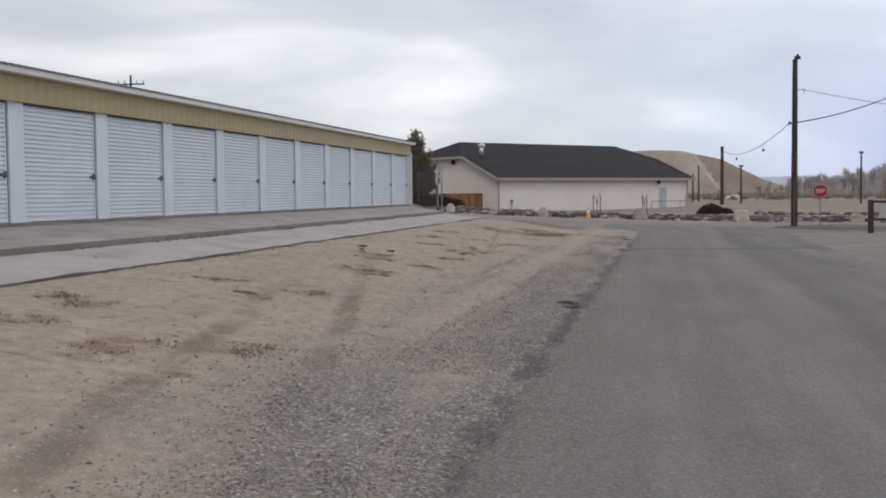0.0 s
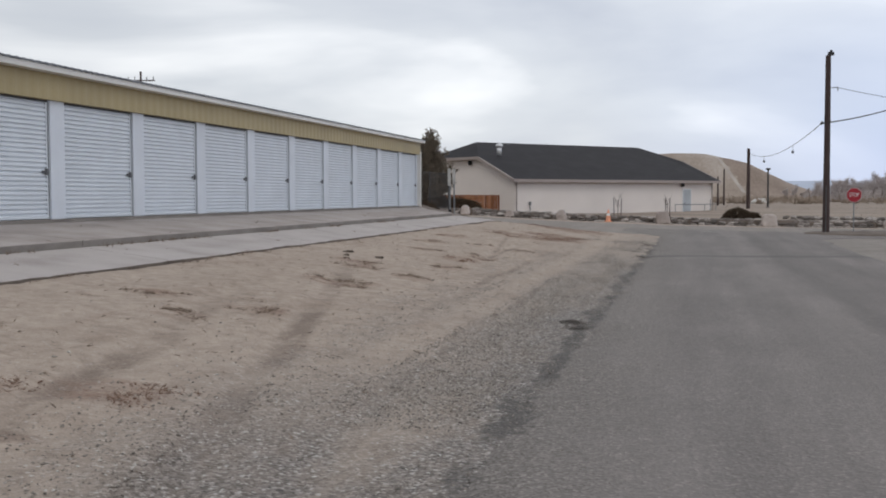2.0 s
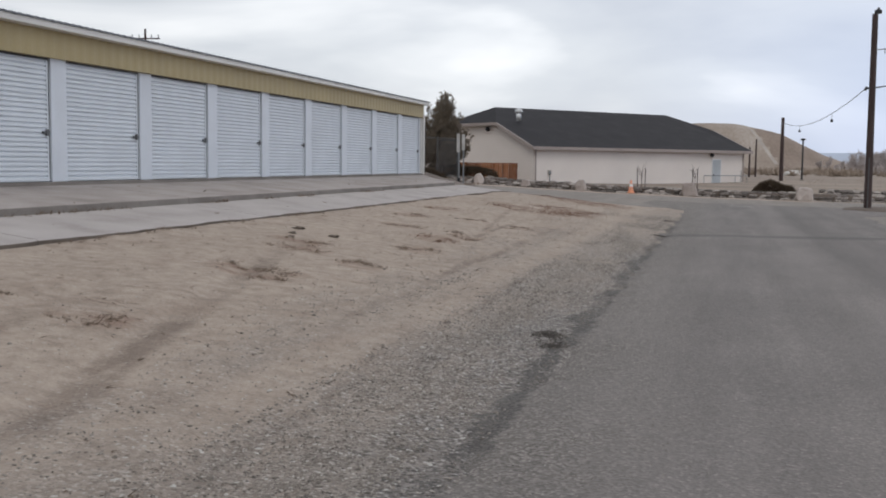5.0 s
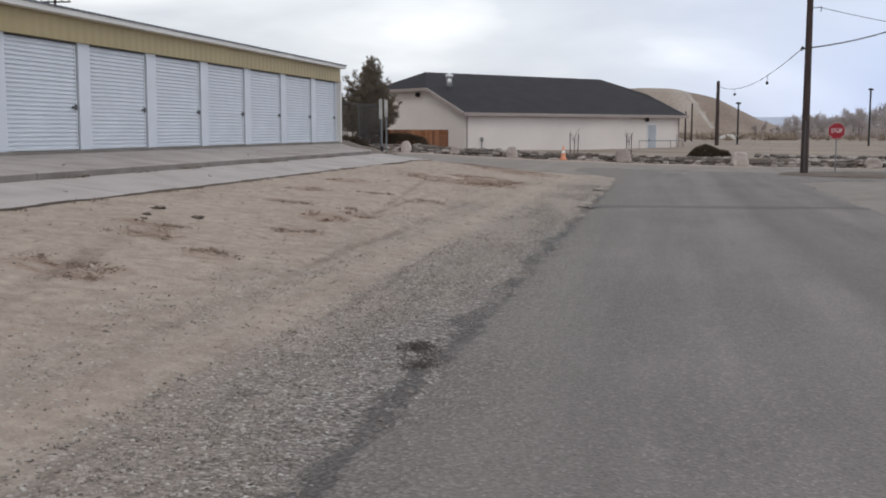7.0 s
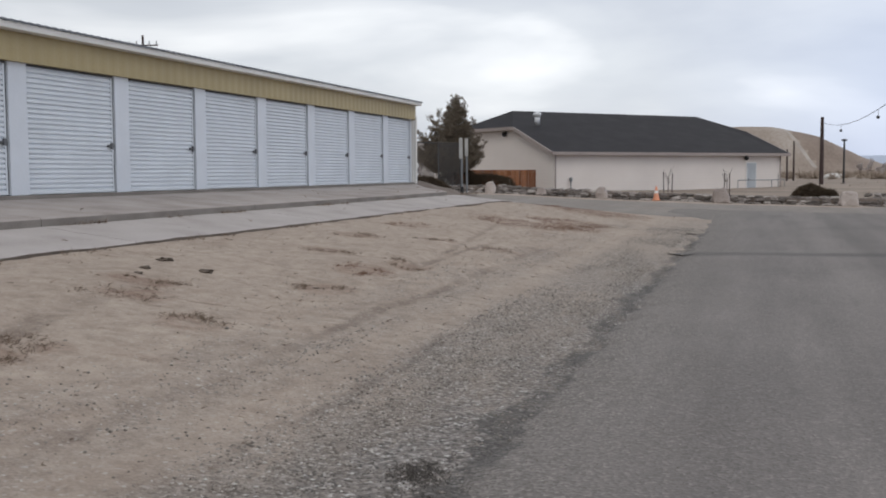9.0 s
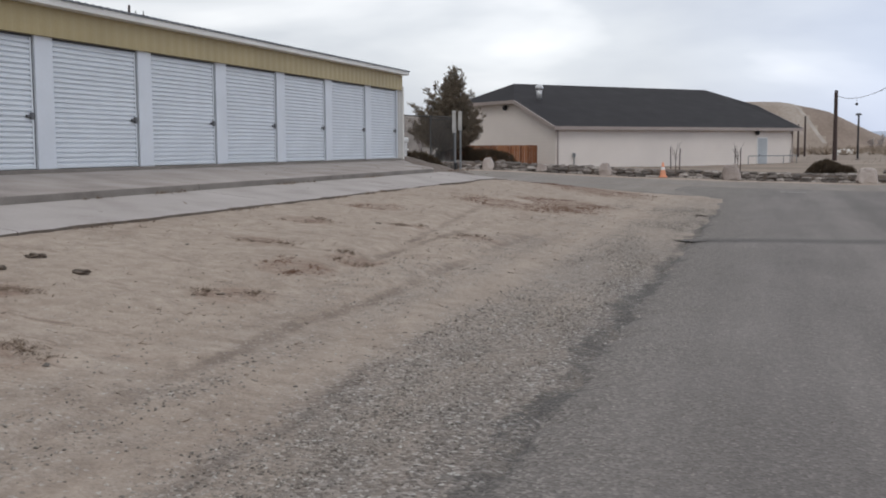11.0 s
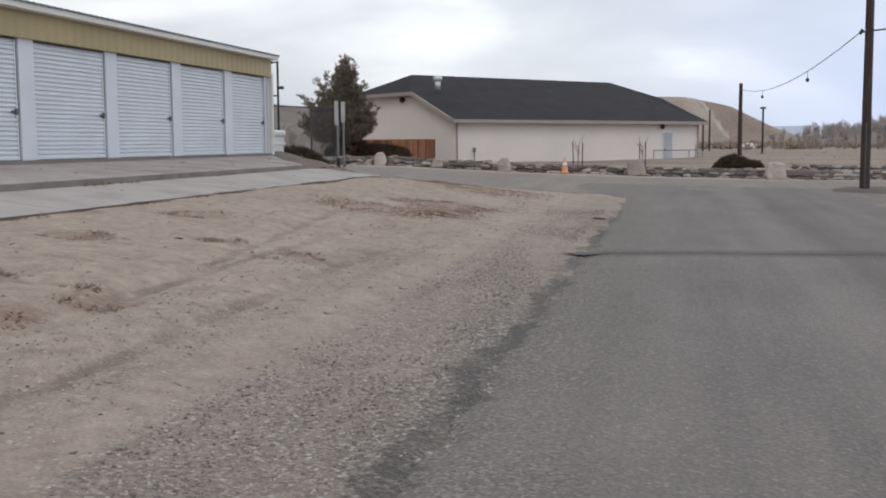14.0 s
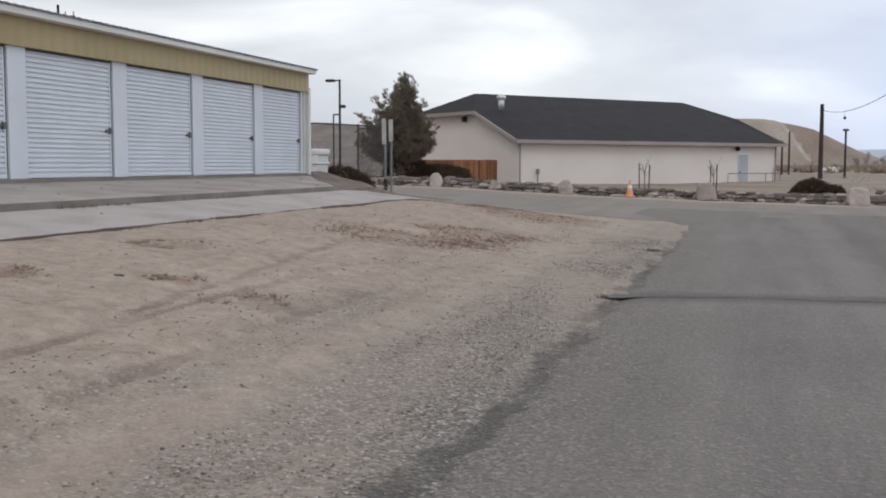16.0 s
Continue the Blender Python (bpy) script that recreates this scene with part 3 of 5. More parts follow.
    nt.links.new(col, b.inputs["Base Color"])
    bp = nt.nodes.new("ShaderNodeBump")
    bp.inputs["Strength"].default_value, bp.inputs["Distance"].default_value = 0.45, 0.012
    nt.links.new(vor.outputs["Distance"], bp.inputs["Height"])
    nt.links.new(bp.outputs[0], b.inputs["Normal"])
    return m


M_ASPHALT = asphalt_material("asphalt", (0.176, 0.157, 0.146), False)
M_STREET = asphalt_material("dusty_asphalt", (0.222, 0.198, 0.18), True)


def road_z(x, y):
    return land(x, y) + 0.025 + 0.012 * noise.noise(Vector((x * 0.8, y * 0.5, 2)))


def build_road():
    def edge(y, s):
        return 0.16 * noise.noise(Vector((s, y * 0.5, 0))) + 0.17 * noise.noise(Vector((s, y * 1.7, 5))) + 0.08 * noise.noise(Vector((s, y * 6.0, 8)))

    ys = span([(-40, -2, 1.0), (-2, 48, 0.12), (48, 54, 0.5)])
    us = [0, 0.015, 0.04] + list(np.linspace(0.07, 0.94, 26)) + [0.97, 0.985, 1]
    verts, faces = [], []
    for y in ys:
        flare = 2.2 * smooth_step(42, 50, y) ** 2
        a, b = ROAD_L + edge(y, 1) - flare, ROAD_R + edge(y, 9) + 3 * flare
        for u in us:
            x = a + u * (b - a)
            dip = 0.06 if u in (0, 1) or y == ys[-1] else 0.03 if u in (0.015, 0.985) else 0.01 if u == 0.04 else 0.0
            verts.append((x, y, road_z(x, y) - dip))
    n = len(us)
    for j in range(len(ys) - 1):
        for i in range(n - 1):
            faces.append((j * n + i, j * n + i + 1, (j + 1) * n + i + 1, (j + 1) * n + i))
    me = bpy.data.meshes.new("road")
    me.from_pydata(verts, [], faces)
    me.polygons.foreach_set("use_smooth", [True] * len(me.polygons))
    me.materials.append(M_ASPHALT)
    road = tagged(new("road", me), "worn grey asphalt road with a crumbling edge", "road", kind="structure")
    # tar-filled crack across the road
    bm = bmesh.new()
    rows = []
    for i in range(70):
        x = -1.95 + i * 0.085
        y = 31.1 + 0.11 * (x + 1.9) + 0.10 * noise.noise(Vector((x * 0.9, 4, 0))) + 0.03 * noise.noise(Vector((x * 5, 4, 0)))
        w = 0.018 + 0.02 * noise.noise(Vector((x * 2, 9, 0))) + 0.16 * math.exp(-((x + 1.9) / 0.25) ** 2)
        rows.append((bm.verts.new((x, y - w, road_z(x, y - w) + 0.006)), bm.verts.new((x, y + w, road_z(x, y + w) + 0.006))))
    for p, q in zip(rows, rows[1:]):
        bm.faces.new((p[0], q[0], q[1], p[1]))
    part("crack", bm, M_TAR, road, "dark tar-filled crack")
    xs = span([(-70, -10, 2), (-10, 10, 0.5), (10, 70, 2)])
    cy = [CROSS_A - 0.3, CROSS_A, CROSS_A + 0.3] + list(np.linspace(CROSS_A + 1, CROSS_B - 1, 14)) + [CROSS_B - 0.3, CROSS_B]
    me = grid_mesh(xs, cy, lambda x, y: land(x, y) + (0.004 if CROSS_A + 0.1 < y < CROSS_B - 0.1 else -0.12))
    me.materials.append(M_STREET)
    street_ob = tagged(new("road", me), "dusty grey asphalt cross street below a stone border", "road", kind="structure")
    # remains of a painted stop line
    bm = bmesh.new()
    for x0, x1, y in ((-0.3, 0.6, 49.9),):
        prism(bm, [(x0, y, land(x0, y) + 0.046), (x1, y + 0.1, land(x1, y) + 0.046), (x1, y + 0.25, land(x1, y) + 0.046), (x0, y + 0.15, land(x0, y) + 0.046)], (0, 0, 0.003))
    part("paint", bm, M_FADED, street_ob, "worn white line paint")


M_TAR = material("tar", shade((0.11, 0.10, 0.094), 0.8, 1.25), 4, 50, 0.8, 0.3)
M_FADED = material("faded_paint", shade((0.40, 0.385, 0.37), 0.75, 1.2), 3, 40, 0.9, 0.2)
build_road()


# ---- storage building ----
SX, DOOR_Z0, DOOR_Z1, PITCH, DOOR_W = -11.6, 1.235, 3.325, 2.85, 2.38
END_Y = 44.9
DOOR_R = [19.13 + PITCH * k for k in range(-9, 10)]
DOOR_R[-1] = 44.56


def apron_z(x):
    return lerp_table(x, (-11.62, -9.35), (1.17, 0.985))


def slab_z(x):
    return lerp_table(x, (-9.35, -7.95), (0.875, 0.70))


def build_slabs():
    upper = thing("pavement", "stained concrete apron in front of the storage doors", "pavement", kind="structure")
    lower = thing("pavement", "pale concrete drive slab with a broken edge", "pavement", kind="structure")

    def sink(x, y):
        return (bank(x) - land(x, y)) * smooth_step(-11.6, -9.6, x)

    def panel(y0, y1, inner, outer, top, thick):
        bm = bmesh.new()
        n = max(4, int((y1 - y0) / 0.25))
        rows = []
        for i in range(n + 1):
            y = y0 + (y1 - y0) * i / n
            xo = outer(y)
            rows.append([bm.verts.new((x, y, top(x) - sink(x, y) - dz)) for x, dz in ((inner, thick), (inner, 0), ((inner + xo) / 2, 0), (xo - 0.02, 0), (xo, 0.015), (xo, thick))])
        for p, q in zip(rows, rows[1:]):
            for i in range(5):
                bm.faces.new((p[i], p[i + 1], q[i + 1], q[i])).material_index = 0 if 0 < i < 4 else 1
        for r in (rows[0], rows[-1]):
            bm.faces.new(r).material_index = 1
        bmesh.ops.recalc_face_normals(bm, faces=bm.faces[:])
        return bm

    def ragged(y):
        return -7.95 + 0.10 * noise.noise(Vector((3, y * 0.7, 1))) + 0.07 * noise.noise(Vector((8, y * 2.7, 1))) + 0.03 * noise.noise(Vector((8, y * 7, 1)))

    y = -14.0
    while y < 44:
        b = min(y + 6.1, 45.0)
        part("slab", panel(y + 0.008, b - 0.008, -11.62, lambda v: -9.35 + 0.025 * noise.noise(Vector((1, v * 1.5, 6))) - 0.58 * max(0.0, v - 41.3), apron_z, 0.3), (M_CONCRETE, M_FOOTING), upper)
        e = b if b < 44.9 else 47.6
        part("slab", panel(y + 0.006, e - 0.006, -9.345, ragged, slab_z, 0.16), (M_CONCRETE_PALE, M_SHADED_SOIL), lower)
        y = b if b < 44.9 else 60


build_slabs()


def curtain_mesh(w, h, ribs=26):
    """A corrugated roll-up curtain: flat crowns between narrow grooves."""
    bm = bmesh.new()
    prof = []
    p = h / ribs
    for i in range(ribs):
        z = i * p
        prof += [(z, -0.034), (z + 0.14 * p, -0.034), (z + 0.26 * p, 0.0), (z + 0.78 * p, -0.002)]
    prof.append((h, -0.034))
    a = [bm.verts.new((x, 0, z)) for z, x in prof]
    b = [bm.verts.new((x, w, z)) for z, x in prof]
    for i in range(len(prof) - 1):
        bm.faces.new((a[i], b[i], b[i + 1], a[i + 1]))
    back = [bm.verts.new((-0.06, yy, z)) for yy, z in ((0, 0), (w, 0), (w, h), (0, h))]
    bm.faces.new(back[::-1])
    return bm


def build_storage():
    b = thing("storage_building", "long low storage building with white roll-up doors", "building")
    y0 = DOOR_R[0] - DOOR_W - 0.5
    bm = bmesh.new()
    box(bm, (SX - 0.35, y0, 0.7), (SX - 9.0, END_Y, 3.55))
    part("wall", bm, M_PILLAR, b)
    bm = bmesh.new()
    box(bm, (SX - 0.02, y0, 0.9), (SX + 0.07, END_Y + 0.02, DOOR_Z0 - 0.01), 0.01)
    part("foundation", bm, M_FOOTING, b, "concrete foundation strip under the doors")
    # pillars
    for i, r in enumerate(DOOR_R):
        a = r + 0.03
        c = r + PITCH - DOOR_W if i < len(DOOR_R) - 1 else END_Y
        bm = bmesh.new()
        box(bm, (SX - 0.4, a, DOOR_Z0 - 0.01), (SX + 0.012, c, DOOR_Z1 + 0.05), 0.006)
        part("pillar", bm, M_PILLAR, b)
    bm = bmesh.new()
    box(bm, (SX - 0.06, END_Y - 0.22, DOOR_Z0), (SX + 0.075, END_Y - 0.2, DOOR_Z1))
    box(bm, (SX - 0.06, END_Y - 0.03, DOOR_Z0 - 0.05), (SX + 0.12, END_Y + 0.09, DOOR_Z1 + 0.1), 0.02)
    part("downspout", bm, M_TRIM, b)
    # ribbed fascia band
    bm = bmesh.new()
    n = int((END_Y - y0) / 0.075)
    lo, hi = [], []
    for i in range(n + 1):
        y = y0 + i * (END_Y + 0.03 - y0) / n
        x = SX + 0.09 + (0.008 if (i % 4) in (1, 2) else 0.0)
        lo.append(bm.verts.new((x, y, DOOR_Z1 - 0.02)))
        hi.append(bm.verts.new((x, y, DOOR_Z1 + 0.43)))
    for i in range(n):
        bm.faces.new((lo[i], lo[i + 1], hi[i + 1], hi[i]))
    box(bm, (SX - 0.3, y0, DOOR_Z1 - 0.02), (SX + 0.085, END_Y + 0.03, DOOR_Z1 + 0.42))
    part("fascia", bm, M_FASCIA, b, "mustard yellow ribbed metal fascia")
    bm = bmesh.new()
    box(bm, (SX - 0.2, y0, DOOR_Z1 + 0.432), (SX + 0.30, END_Y + 0.05, DOOR_Z1 + 0.555), 0.012)
    part("gutter", bm, M_TRIM, b, "white metal gutter")
    bm = bmesh.new()
    m = int((END_Y - y0) / 0.1)
    rows = []
    for x, z in ((SX + 0.33, DOOR_Z1 + 0.562), (SX - 9.3, DOOR_Z1 + 0.25)):
        rows.append([bm.verts.new((x, y0 + i * (END_Y + 0.07 - y0) / m, z + (0.01 if i % 2 else 0))) for i in range(m + 1)])
    for i in range(m):
        bm.faces.new((rows[0][i], rows[0][i + 1], rows[1][i + 1], rows[1][i]))
    ob = part("roof", bm, M_ROOFMETAL, b, "corrugated grey metal roof")
    sol = ob.modifiers.new("thick", "SOLIDIFY")
    sol.thickness = 0.03
    # doors
    me = None
    for r in DOOR_R:
        if me is None:
            d = part("door", curtain_mesh(DOOR_W, DOOR_Z1 - DOOR_Z0), M_DOOR, b, "white corrugated roll-up door, shut")
            me = d.data
            lat = bmesh.new()
            box(lat, (0.0, DOOR_W - 0.19, 0.80), (0.035, DOOR_W - 0.01, 0.84), 0.006)
            box(lat, (0.012, DOOR_W - 0.11, 0.765), (0.045, DOOR_W - 0.045, 0.875), 0.006)
            l = part("latch", lat, M_LATCH, d, "dark metal slide latch")
            bar = bmesh.new()
            box(bar, (-0.03, 0.005, 0.0), (0.012, DOOR_W - 0.005, 0.06), 0.006)
            bb = part("bottom_bar", bar, M_DOOR, d)
            st = bmesh.new()
            box(st, (-0.034, DOOR_W - 0.04, 0), (0.004, DOOR_W - 0.001, DOOR_Z1 - DOOR_Z0))
            ss = part("stile", st, M_DOOR, d)
            # dark strip painted in for the shadow line under the fascia
            hd = bmesh.new()
            box(hd, (-0.06, 0.0, DOOR_Z1 - DOOR_Z0 - 0.055), (0.02, DOOR_W, DOOR_Z1 - DOOR_Z0 - 0.022))
            hh = part("head_shade", hd, M_DARK, d, "dark strip standing in for the shadow gap over the door")
            tr = bmesh.new()
            box(tr, (-0.06, DOOR_W, 0), (0.0, DOOR_W + 0.024, DOOR_Z1 - DOOR_Z0))
            gg = part("guide", tr, M_DARK, d, "dark door guide")
        else:
            d = new("door", me)
            d.parent = b
            tagged(d, "white corrugated roll-up door, shut")
            for nm, o in (("latch", l), ("bottom_bar", bb), ("guide", gg), ("stile", ss), ("head_shade", hh)):
                c = new(nm, o.data)
                c.parent = d
        d.location = (SX - 0.03, r - DOOR_W, DOOR_Z0)
        if r == DOOR_R[-1]:
            d.location.y, d.scale.y = DOOR_R[-2] + PITCH - DOOR_W, (r - DOOR_R[-2] - PITCH + DOOR_W) / DOOR_W
    return b


build_storage()


# ---- house ----
C1, C2 = Vector((-12.65, 75.5, 0)), Vector((0.85, 91.2, 0))
FRONT = (C2 - C1).normalized()
BACK = Vector((-FRONT.y, FRONT.x, 0))
LEN, DEEP = (C2 - C1).length, 13.6
BASE, EAVE, RIDGE = -0.15, 2.79, 5.55


def H(s, d, z):
    """A place on the house: along the front, back from it, height."""
    p = C1 + FRONT * s + BACK * d
    return (p.x, p.y, z)


def build_house():
    hs = thing("house", "long low beige building with a dark hipped shingle roof", "house")
    slope = (RIDGE - EAVE) / (DEEP / 2)
    clip = 4.26
    dc = (clip - EAVE) / slope
    bm = bmesh.new()
    t = 0.2
    prism(bm, [H(0, 0, BASE), H(LEN, 0, BASE), H(LEN, 0, EAVE), H(0, 0, EAVE)], BACK * t)
    part("wall", bm, M_SIDING, hs)
    bm = bmesh.new()
    prism(bm, [H(0, DEEP, BASE), H(LEN, DEEP, BASE), H(LEN, DEEP, EAVE), H(0, DEEP, EAVE)], -BACK * t)
    part("wall", bm, M_SIDING, hs)
    bm = bmesh.new()
    prism(bm, [H(0, t, BASE), H(0, t, EAVE + slope * t), H(0, dc, clip), H(0, DEEP - dc, clip), H(0, DEEP - t, EAVE + slope * t), H(0, DEEP - t, BASE)], FRONT * t)
    part("wall", bm, M_SIDING, hs)
    bm = bmesh.new()
    prism(bm, [H(LEN, t, BASE), H(LEN, t, EAVE + slope * t), H(LEN, dc, clip), H(LEN, DEEP - dc, clip), H(LEN, DEEP - t, EAVE + slope * t), H(LEN, DEEP - t, BASE)], -FRONT * t)
    part("wall", bm, M_SIDING, hs)
    # roof planes with an overhang
    o, th = 0.45, 0.12
    ez = EAVE - slope * o + 0.16
    rl, rr = 1.95, LEN - 1.5
    cz = clip + 0.16
    rz = RIDGE + 0.1
    A, B_ = H(-o, -o, ez), H(LEN + o, -o, ez)
    Cc, D = H(LEN + o, DEEP + o, ez), H(-o, DEEP + o, ez)
    K1, K2 = H(-o, dc - 0.1, cz), H(-o, DEEP - dc + 0.1, cz)
    K3, K4 = H(LEN + o, dc - 0.1, cz), H(LEN + o, DEEP - dc + 0.1, cz)
    R1, R2 = H(rl, DEEP / 2, rz), H(rr, DEEP / 2, rz)
    bm = bmesh.new()
    v = {k: bm.verts.new(p) for k, p in dict(A=A, B=B_, C=Cc, D=D, K1=K1, K2=K2, K3=K3, K4=K4, R1=R1, R2=R2).items()}
    for f in ("A B K3 R2 R1 K1", "K3 K4 R2", "C D K2 R1 R2 K4", "K1 R1 K2"):
        bm.faces.new([v[k] for k in f.split()])
    bmesh.ops.recalc_face_normals(bm, faces=bm.faces[:])
    roof = part("roof", bm, M_SHINGLE, hs, "dark charcoal shingle roof")
    sol = roof.modifiers.new("thick", "SOLIDIFY")
    sol.thickness, sol.offset = th, -1
    # gutters and barge boards
    for a, b in ((A, B_), (A, K1), (K1, K2), (B_, K3), (K3, K4)):
        bm = bmesh.new()
        a, b = Vector(a), Vector(b)
        d = (b - a)
        m = Matrix.Translation((a + b) / 2 - Vector((0, 0, 0.10))) @ d.to_track_quat("X", "Z").to_matrix().to_4x4()
        bmesh.ops.create_cube(bm, size=1.0, matrix=m @ Matrix.Diagonal((d.length, 0.09, 0.2, 1)))
        part("gutter" if a.z == b.z else "barge_board", bm, M_GUTTER, hs)
    bm = bmesh.new()
    prism(bm, [H(0.0, -0.32, EAVE - 0.16), H(LEN, -0.32, EAVE - 0.16), H(LEN, 0.0, EAVE - 0.12), H(0.0, 0.0, EAVE - 0.12)], (0, 0, 0.03))
    part("soffit", bm, M_GUTTER, hs)
    # corner downspouts
    for s in (0.12, LEN - 0.12):
        bm = bmesh.new()
        p, q = H(s, -0.07, BASE), H(s, -0.07, EAVE)
        rod(bm, p, q, 0.045, sides=8)
        part("downspout", bm, M_GUTTER, hs)
    # door with frame
    ds = (Vector((-1.13, 88.8, 0)) - C1).dot(FRONT)
    bm = bmesh.new()
    prism(bm, [H(ds - 0.5, -0.05, 0.0), H(ds + 0.5, -0.05, 0.0), H(ds + 0.5, -0.05, 2.13), H(ds - 0.5, -0.05, 2.13)], BACK * 0.06)
    d = part("door", bm, M_WHITE, hs, "pale blue steel door, shut")
    bm = bmesh.new()
    prism(bm, [H(ds - 0.43, -0.075, 0.03), H(ds + 0.43, -0.075, 0.03), H(ds + 0.43, -0.075, 2.06), H(ds - 0.43, -0.075, 2.06)], BACK * 0.03)
    part("leaf", bm, M_HDOOR, d)
    bm = bmesh.new()
    rod(bm, H(ds - 0.33, -0.14, 0.95), H(ds - 0.33, -0.07, 0.95), 0.045, sides=10)
    part("handle", bm, M_BLACKMETAL, d)
    bm = bmesh.new()
    c = Vector(H(ds - 0.65, -0.18, 2.42))
    bmesh.ops.create_uvsphere(bm, u_segments=10, v_segments=6, radius=0.16, matrix=Matrix.Translation(c))
    part("wall_lamp", bm, M_BLACKMETAL, hs, "dark wall lamp over the door")
    bm = bmesh.new()
    c = Vector(H(-0.12, 4.9, 4.0))
    bmesh.ops.create_uvsphere(bm, u_segments=10, v_segments=6, radius=0.17, matrix=Matrix.Translation(c))
    part("wall_lamp", bm, M_BLACKMETAL, hs, "dark wall lamp under the eave")
    # roof vent
    bm = bmesh.new()
    vp = Vector((-14.3, 78.7, 4.55))
    rod(bm, vp, vp + Vector((0, 0, 0.6)), 0.17, sides=14)
    bmesh.ops.create_uvsphere(bm, u_segments=14, v_segments=8, radius=0.27, matrix=Matrix.Translation(vp + Vector((0, 0, 0.66))) @ Matrix.Diagonal((1, 1, 0.75, 1)))
    part("roof_vent", bm, M_VENT, hs, "shiny galvanised turbine roof vent", smooth=True)
    bm = bmesh.new()
    p = H(1.3, -0.12, 0.2)
    box(bm, (p[0] - 0.03, p[1] - 0.03, 0.0), (p[0] + 0.025, p[1] + 0.03, 0.95))
    box(bm, (p[0] - 0.09, p[1] - 0.06, 0.95), (p[0] + 0.09, p[1] + 0.06, 1.2), 0.02)
    part("meter_box", bm, M_METAL, hs, "grey utility meter on a pipe")


build_house()


# ---- poles ----
def build_pole(x, y, z, top, r, label, lean=(0, 0)):
    p = thing("utility_pole", label, "utility pole", (x, y, z))
    bm = bmesh.new()
    rod(bm, (0, 0, -0.3), (lean[0], lean[1], top - z), r, r * 0.72, 16)
    part("shaft", bm, M_WOODPOLE, p, smooth=False)
    return p


main_pole = build_pole(5.03, 51.75, -0.3, 7.65, 0.155, "tall dark weathered wooden utility pole at the corner")
build_pole(3.95, 98.3, 0.42, 5.62, 0.17, "dark wooden utility pole in the field")


def wire(name, a, b, sag, r, label, parent=None, steps=14):
    bm = bmesh.new()
    a, b = Vector(a), Vector(b)
    pts = [a.lerp(b, i / steps) - Vector((0, 0, sag * 4 * (i / steps) * (1 - i / steps))) for i in range(steps + 1)]
    for p, q in zip(pts, pts[1:]):
        rod(bm, p, q, r, sides=5)
    if parent:
        return part(name, bm, M_BLACKMETAL, parent)
    return tagged(link_mesh(name, bm, M_BLACKMETAL), label, "cable")


def pole_hardware():
    bm = bmesh.new()
    rod(bm, (-0.22, -0.05, 5.02), (0.12, -0.12, 5.08), 0.03)
    rod(bm, (-0.28, -0.05, 4.96), (-0.2, -0.05, 5.1), 0.05)
    part("bracket", bm, M_BLACKMETAL, main_pole, "dark iron wire bracket")
    bm = bmesh.new()
    box(bm, (-0.03, -0.03, 7.95), (0.24, 0.05, 8.11), 0.02)
    rod(bm, (0.1, 0, 8.07), (0.12, 0, 8.19), 0.05)
    part("cap", bm, M_BLACKMETAL, main_pole, "small bracket at the pole top")
    bm = bmesh.new()
    rod(bm, (0.1, -0.05, 6.55), (0.42, -0.05, 6.57), 0.018)
    rod(bm, (0.4, -0.05, 6.4), (0.4, -0.05, 6.6), 0.02)
    part("insulator", bm, M_METAL, main_pole)
    bm = bmesh.new()
    rod(bm, (-0.03, -0.15, 0.0), (-0.02, -0.13, 2.3), 0.03, sides=8)
    part("conduit", bm, M_DULL, main_pole, "grey conduit up the foot of the pole")


pole_hardware()
wire("cable", (4.80, 51.7, 4.75), (4.0, 98.2, 5.2), 0.75, 0.016, "dark overhead cable between wooden poles", steps=24)
wire("cable", (5.11, 51.75, 4.76), (16.15, 71.35, 9.2), 0.5, 0.03, "dark overhead cable rising from the pole")
wire("cable", (5.43, 51.7, 6.25), (22.35, 63.1, 5.45), 0.5, 0.012, "thin grey overhead wire from the pole")
for y, z, r in ((63.4, 3.94, 0.08), (82.5, 4.02, 0.09)):
    k = (y - 51.7) / (98.2 - 51.7)
    x, top = 4.80 - 0.8 * k, 4.75 + 0.45 * k - 3.0 * k * (1 - k)
    bm = bmesh.new()
    bmesh.ops.create_uvsphere(bm, u_segments=10, v_segments=7, radius=r, matrix=Matrix.Translation((x, y, z)))
    rod(bm, (x, y, z), (x, y, top + 0.02), 0.01, sides=5)
    tagged(link_mesh("cable_marker", bm, M_BLACKMETAL), "small dark ball hanging from the overhead cable", "cable marker", "cable markers")

# poles in the field
for x, y, top, r in ((2.0, 126, 3.7, 0.13), (2.78, 131, 4.66, 0.13)):
    build_pole(x, y, land(x, y), top, r * 0.85, "thin dark wooden pole standing in the field")


def cross_pole(x, y, z, top, turn):
    p = thing("utility_pole", "wooden utility pole with a crossarm and insulators", "utility pole", (x, y, z), turn, "crossarm poles")
    h = top - z
    bm = bmesh.new()
    rod(bm, (0, 0, -0.3), (0, 0, h), 0.14, 0.075, 12)
    part("shaft", bm, M_WOODPOLE, p)
    bm = bmesh.new()
    box(bm, (-1.05, -0.05, h - 0.72), (1.05, 0.05, h - 0.63), 0.01)
    part("crossarm", bm, M_WOODPOLE, p)
    for x_ in (-0.95, -0.45, 0.45, 0.95):
        bm = bmesh.new()
        rod(bm, (x_, 0, h - 0.62), (x_, 0, h - 0.38), 0.045, 0.03, 8)
        part("insulator", bm, M_METAL, p)


cross_pole(-40.6, 75.0, 1.3, 10.9, 10)
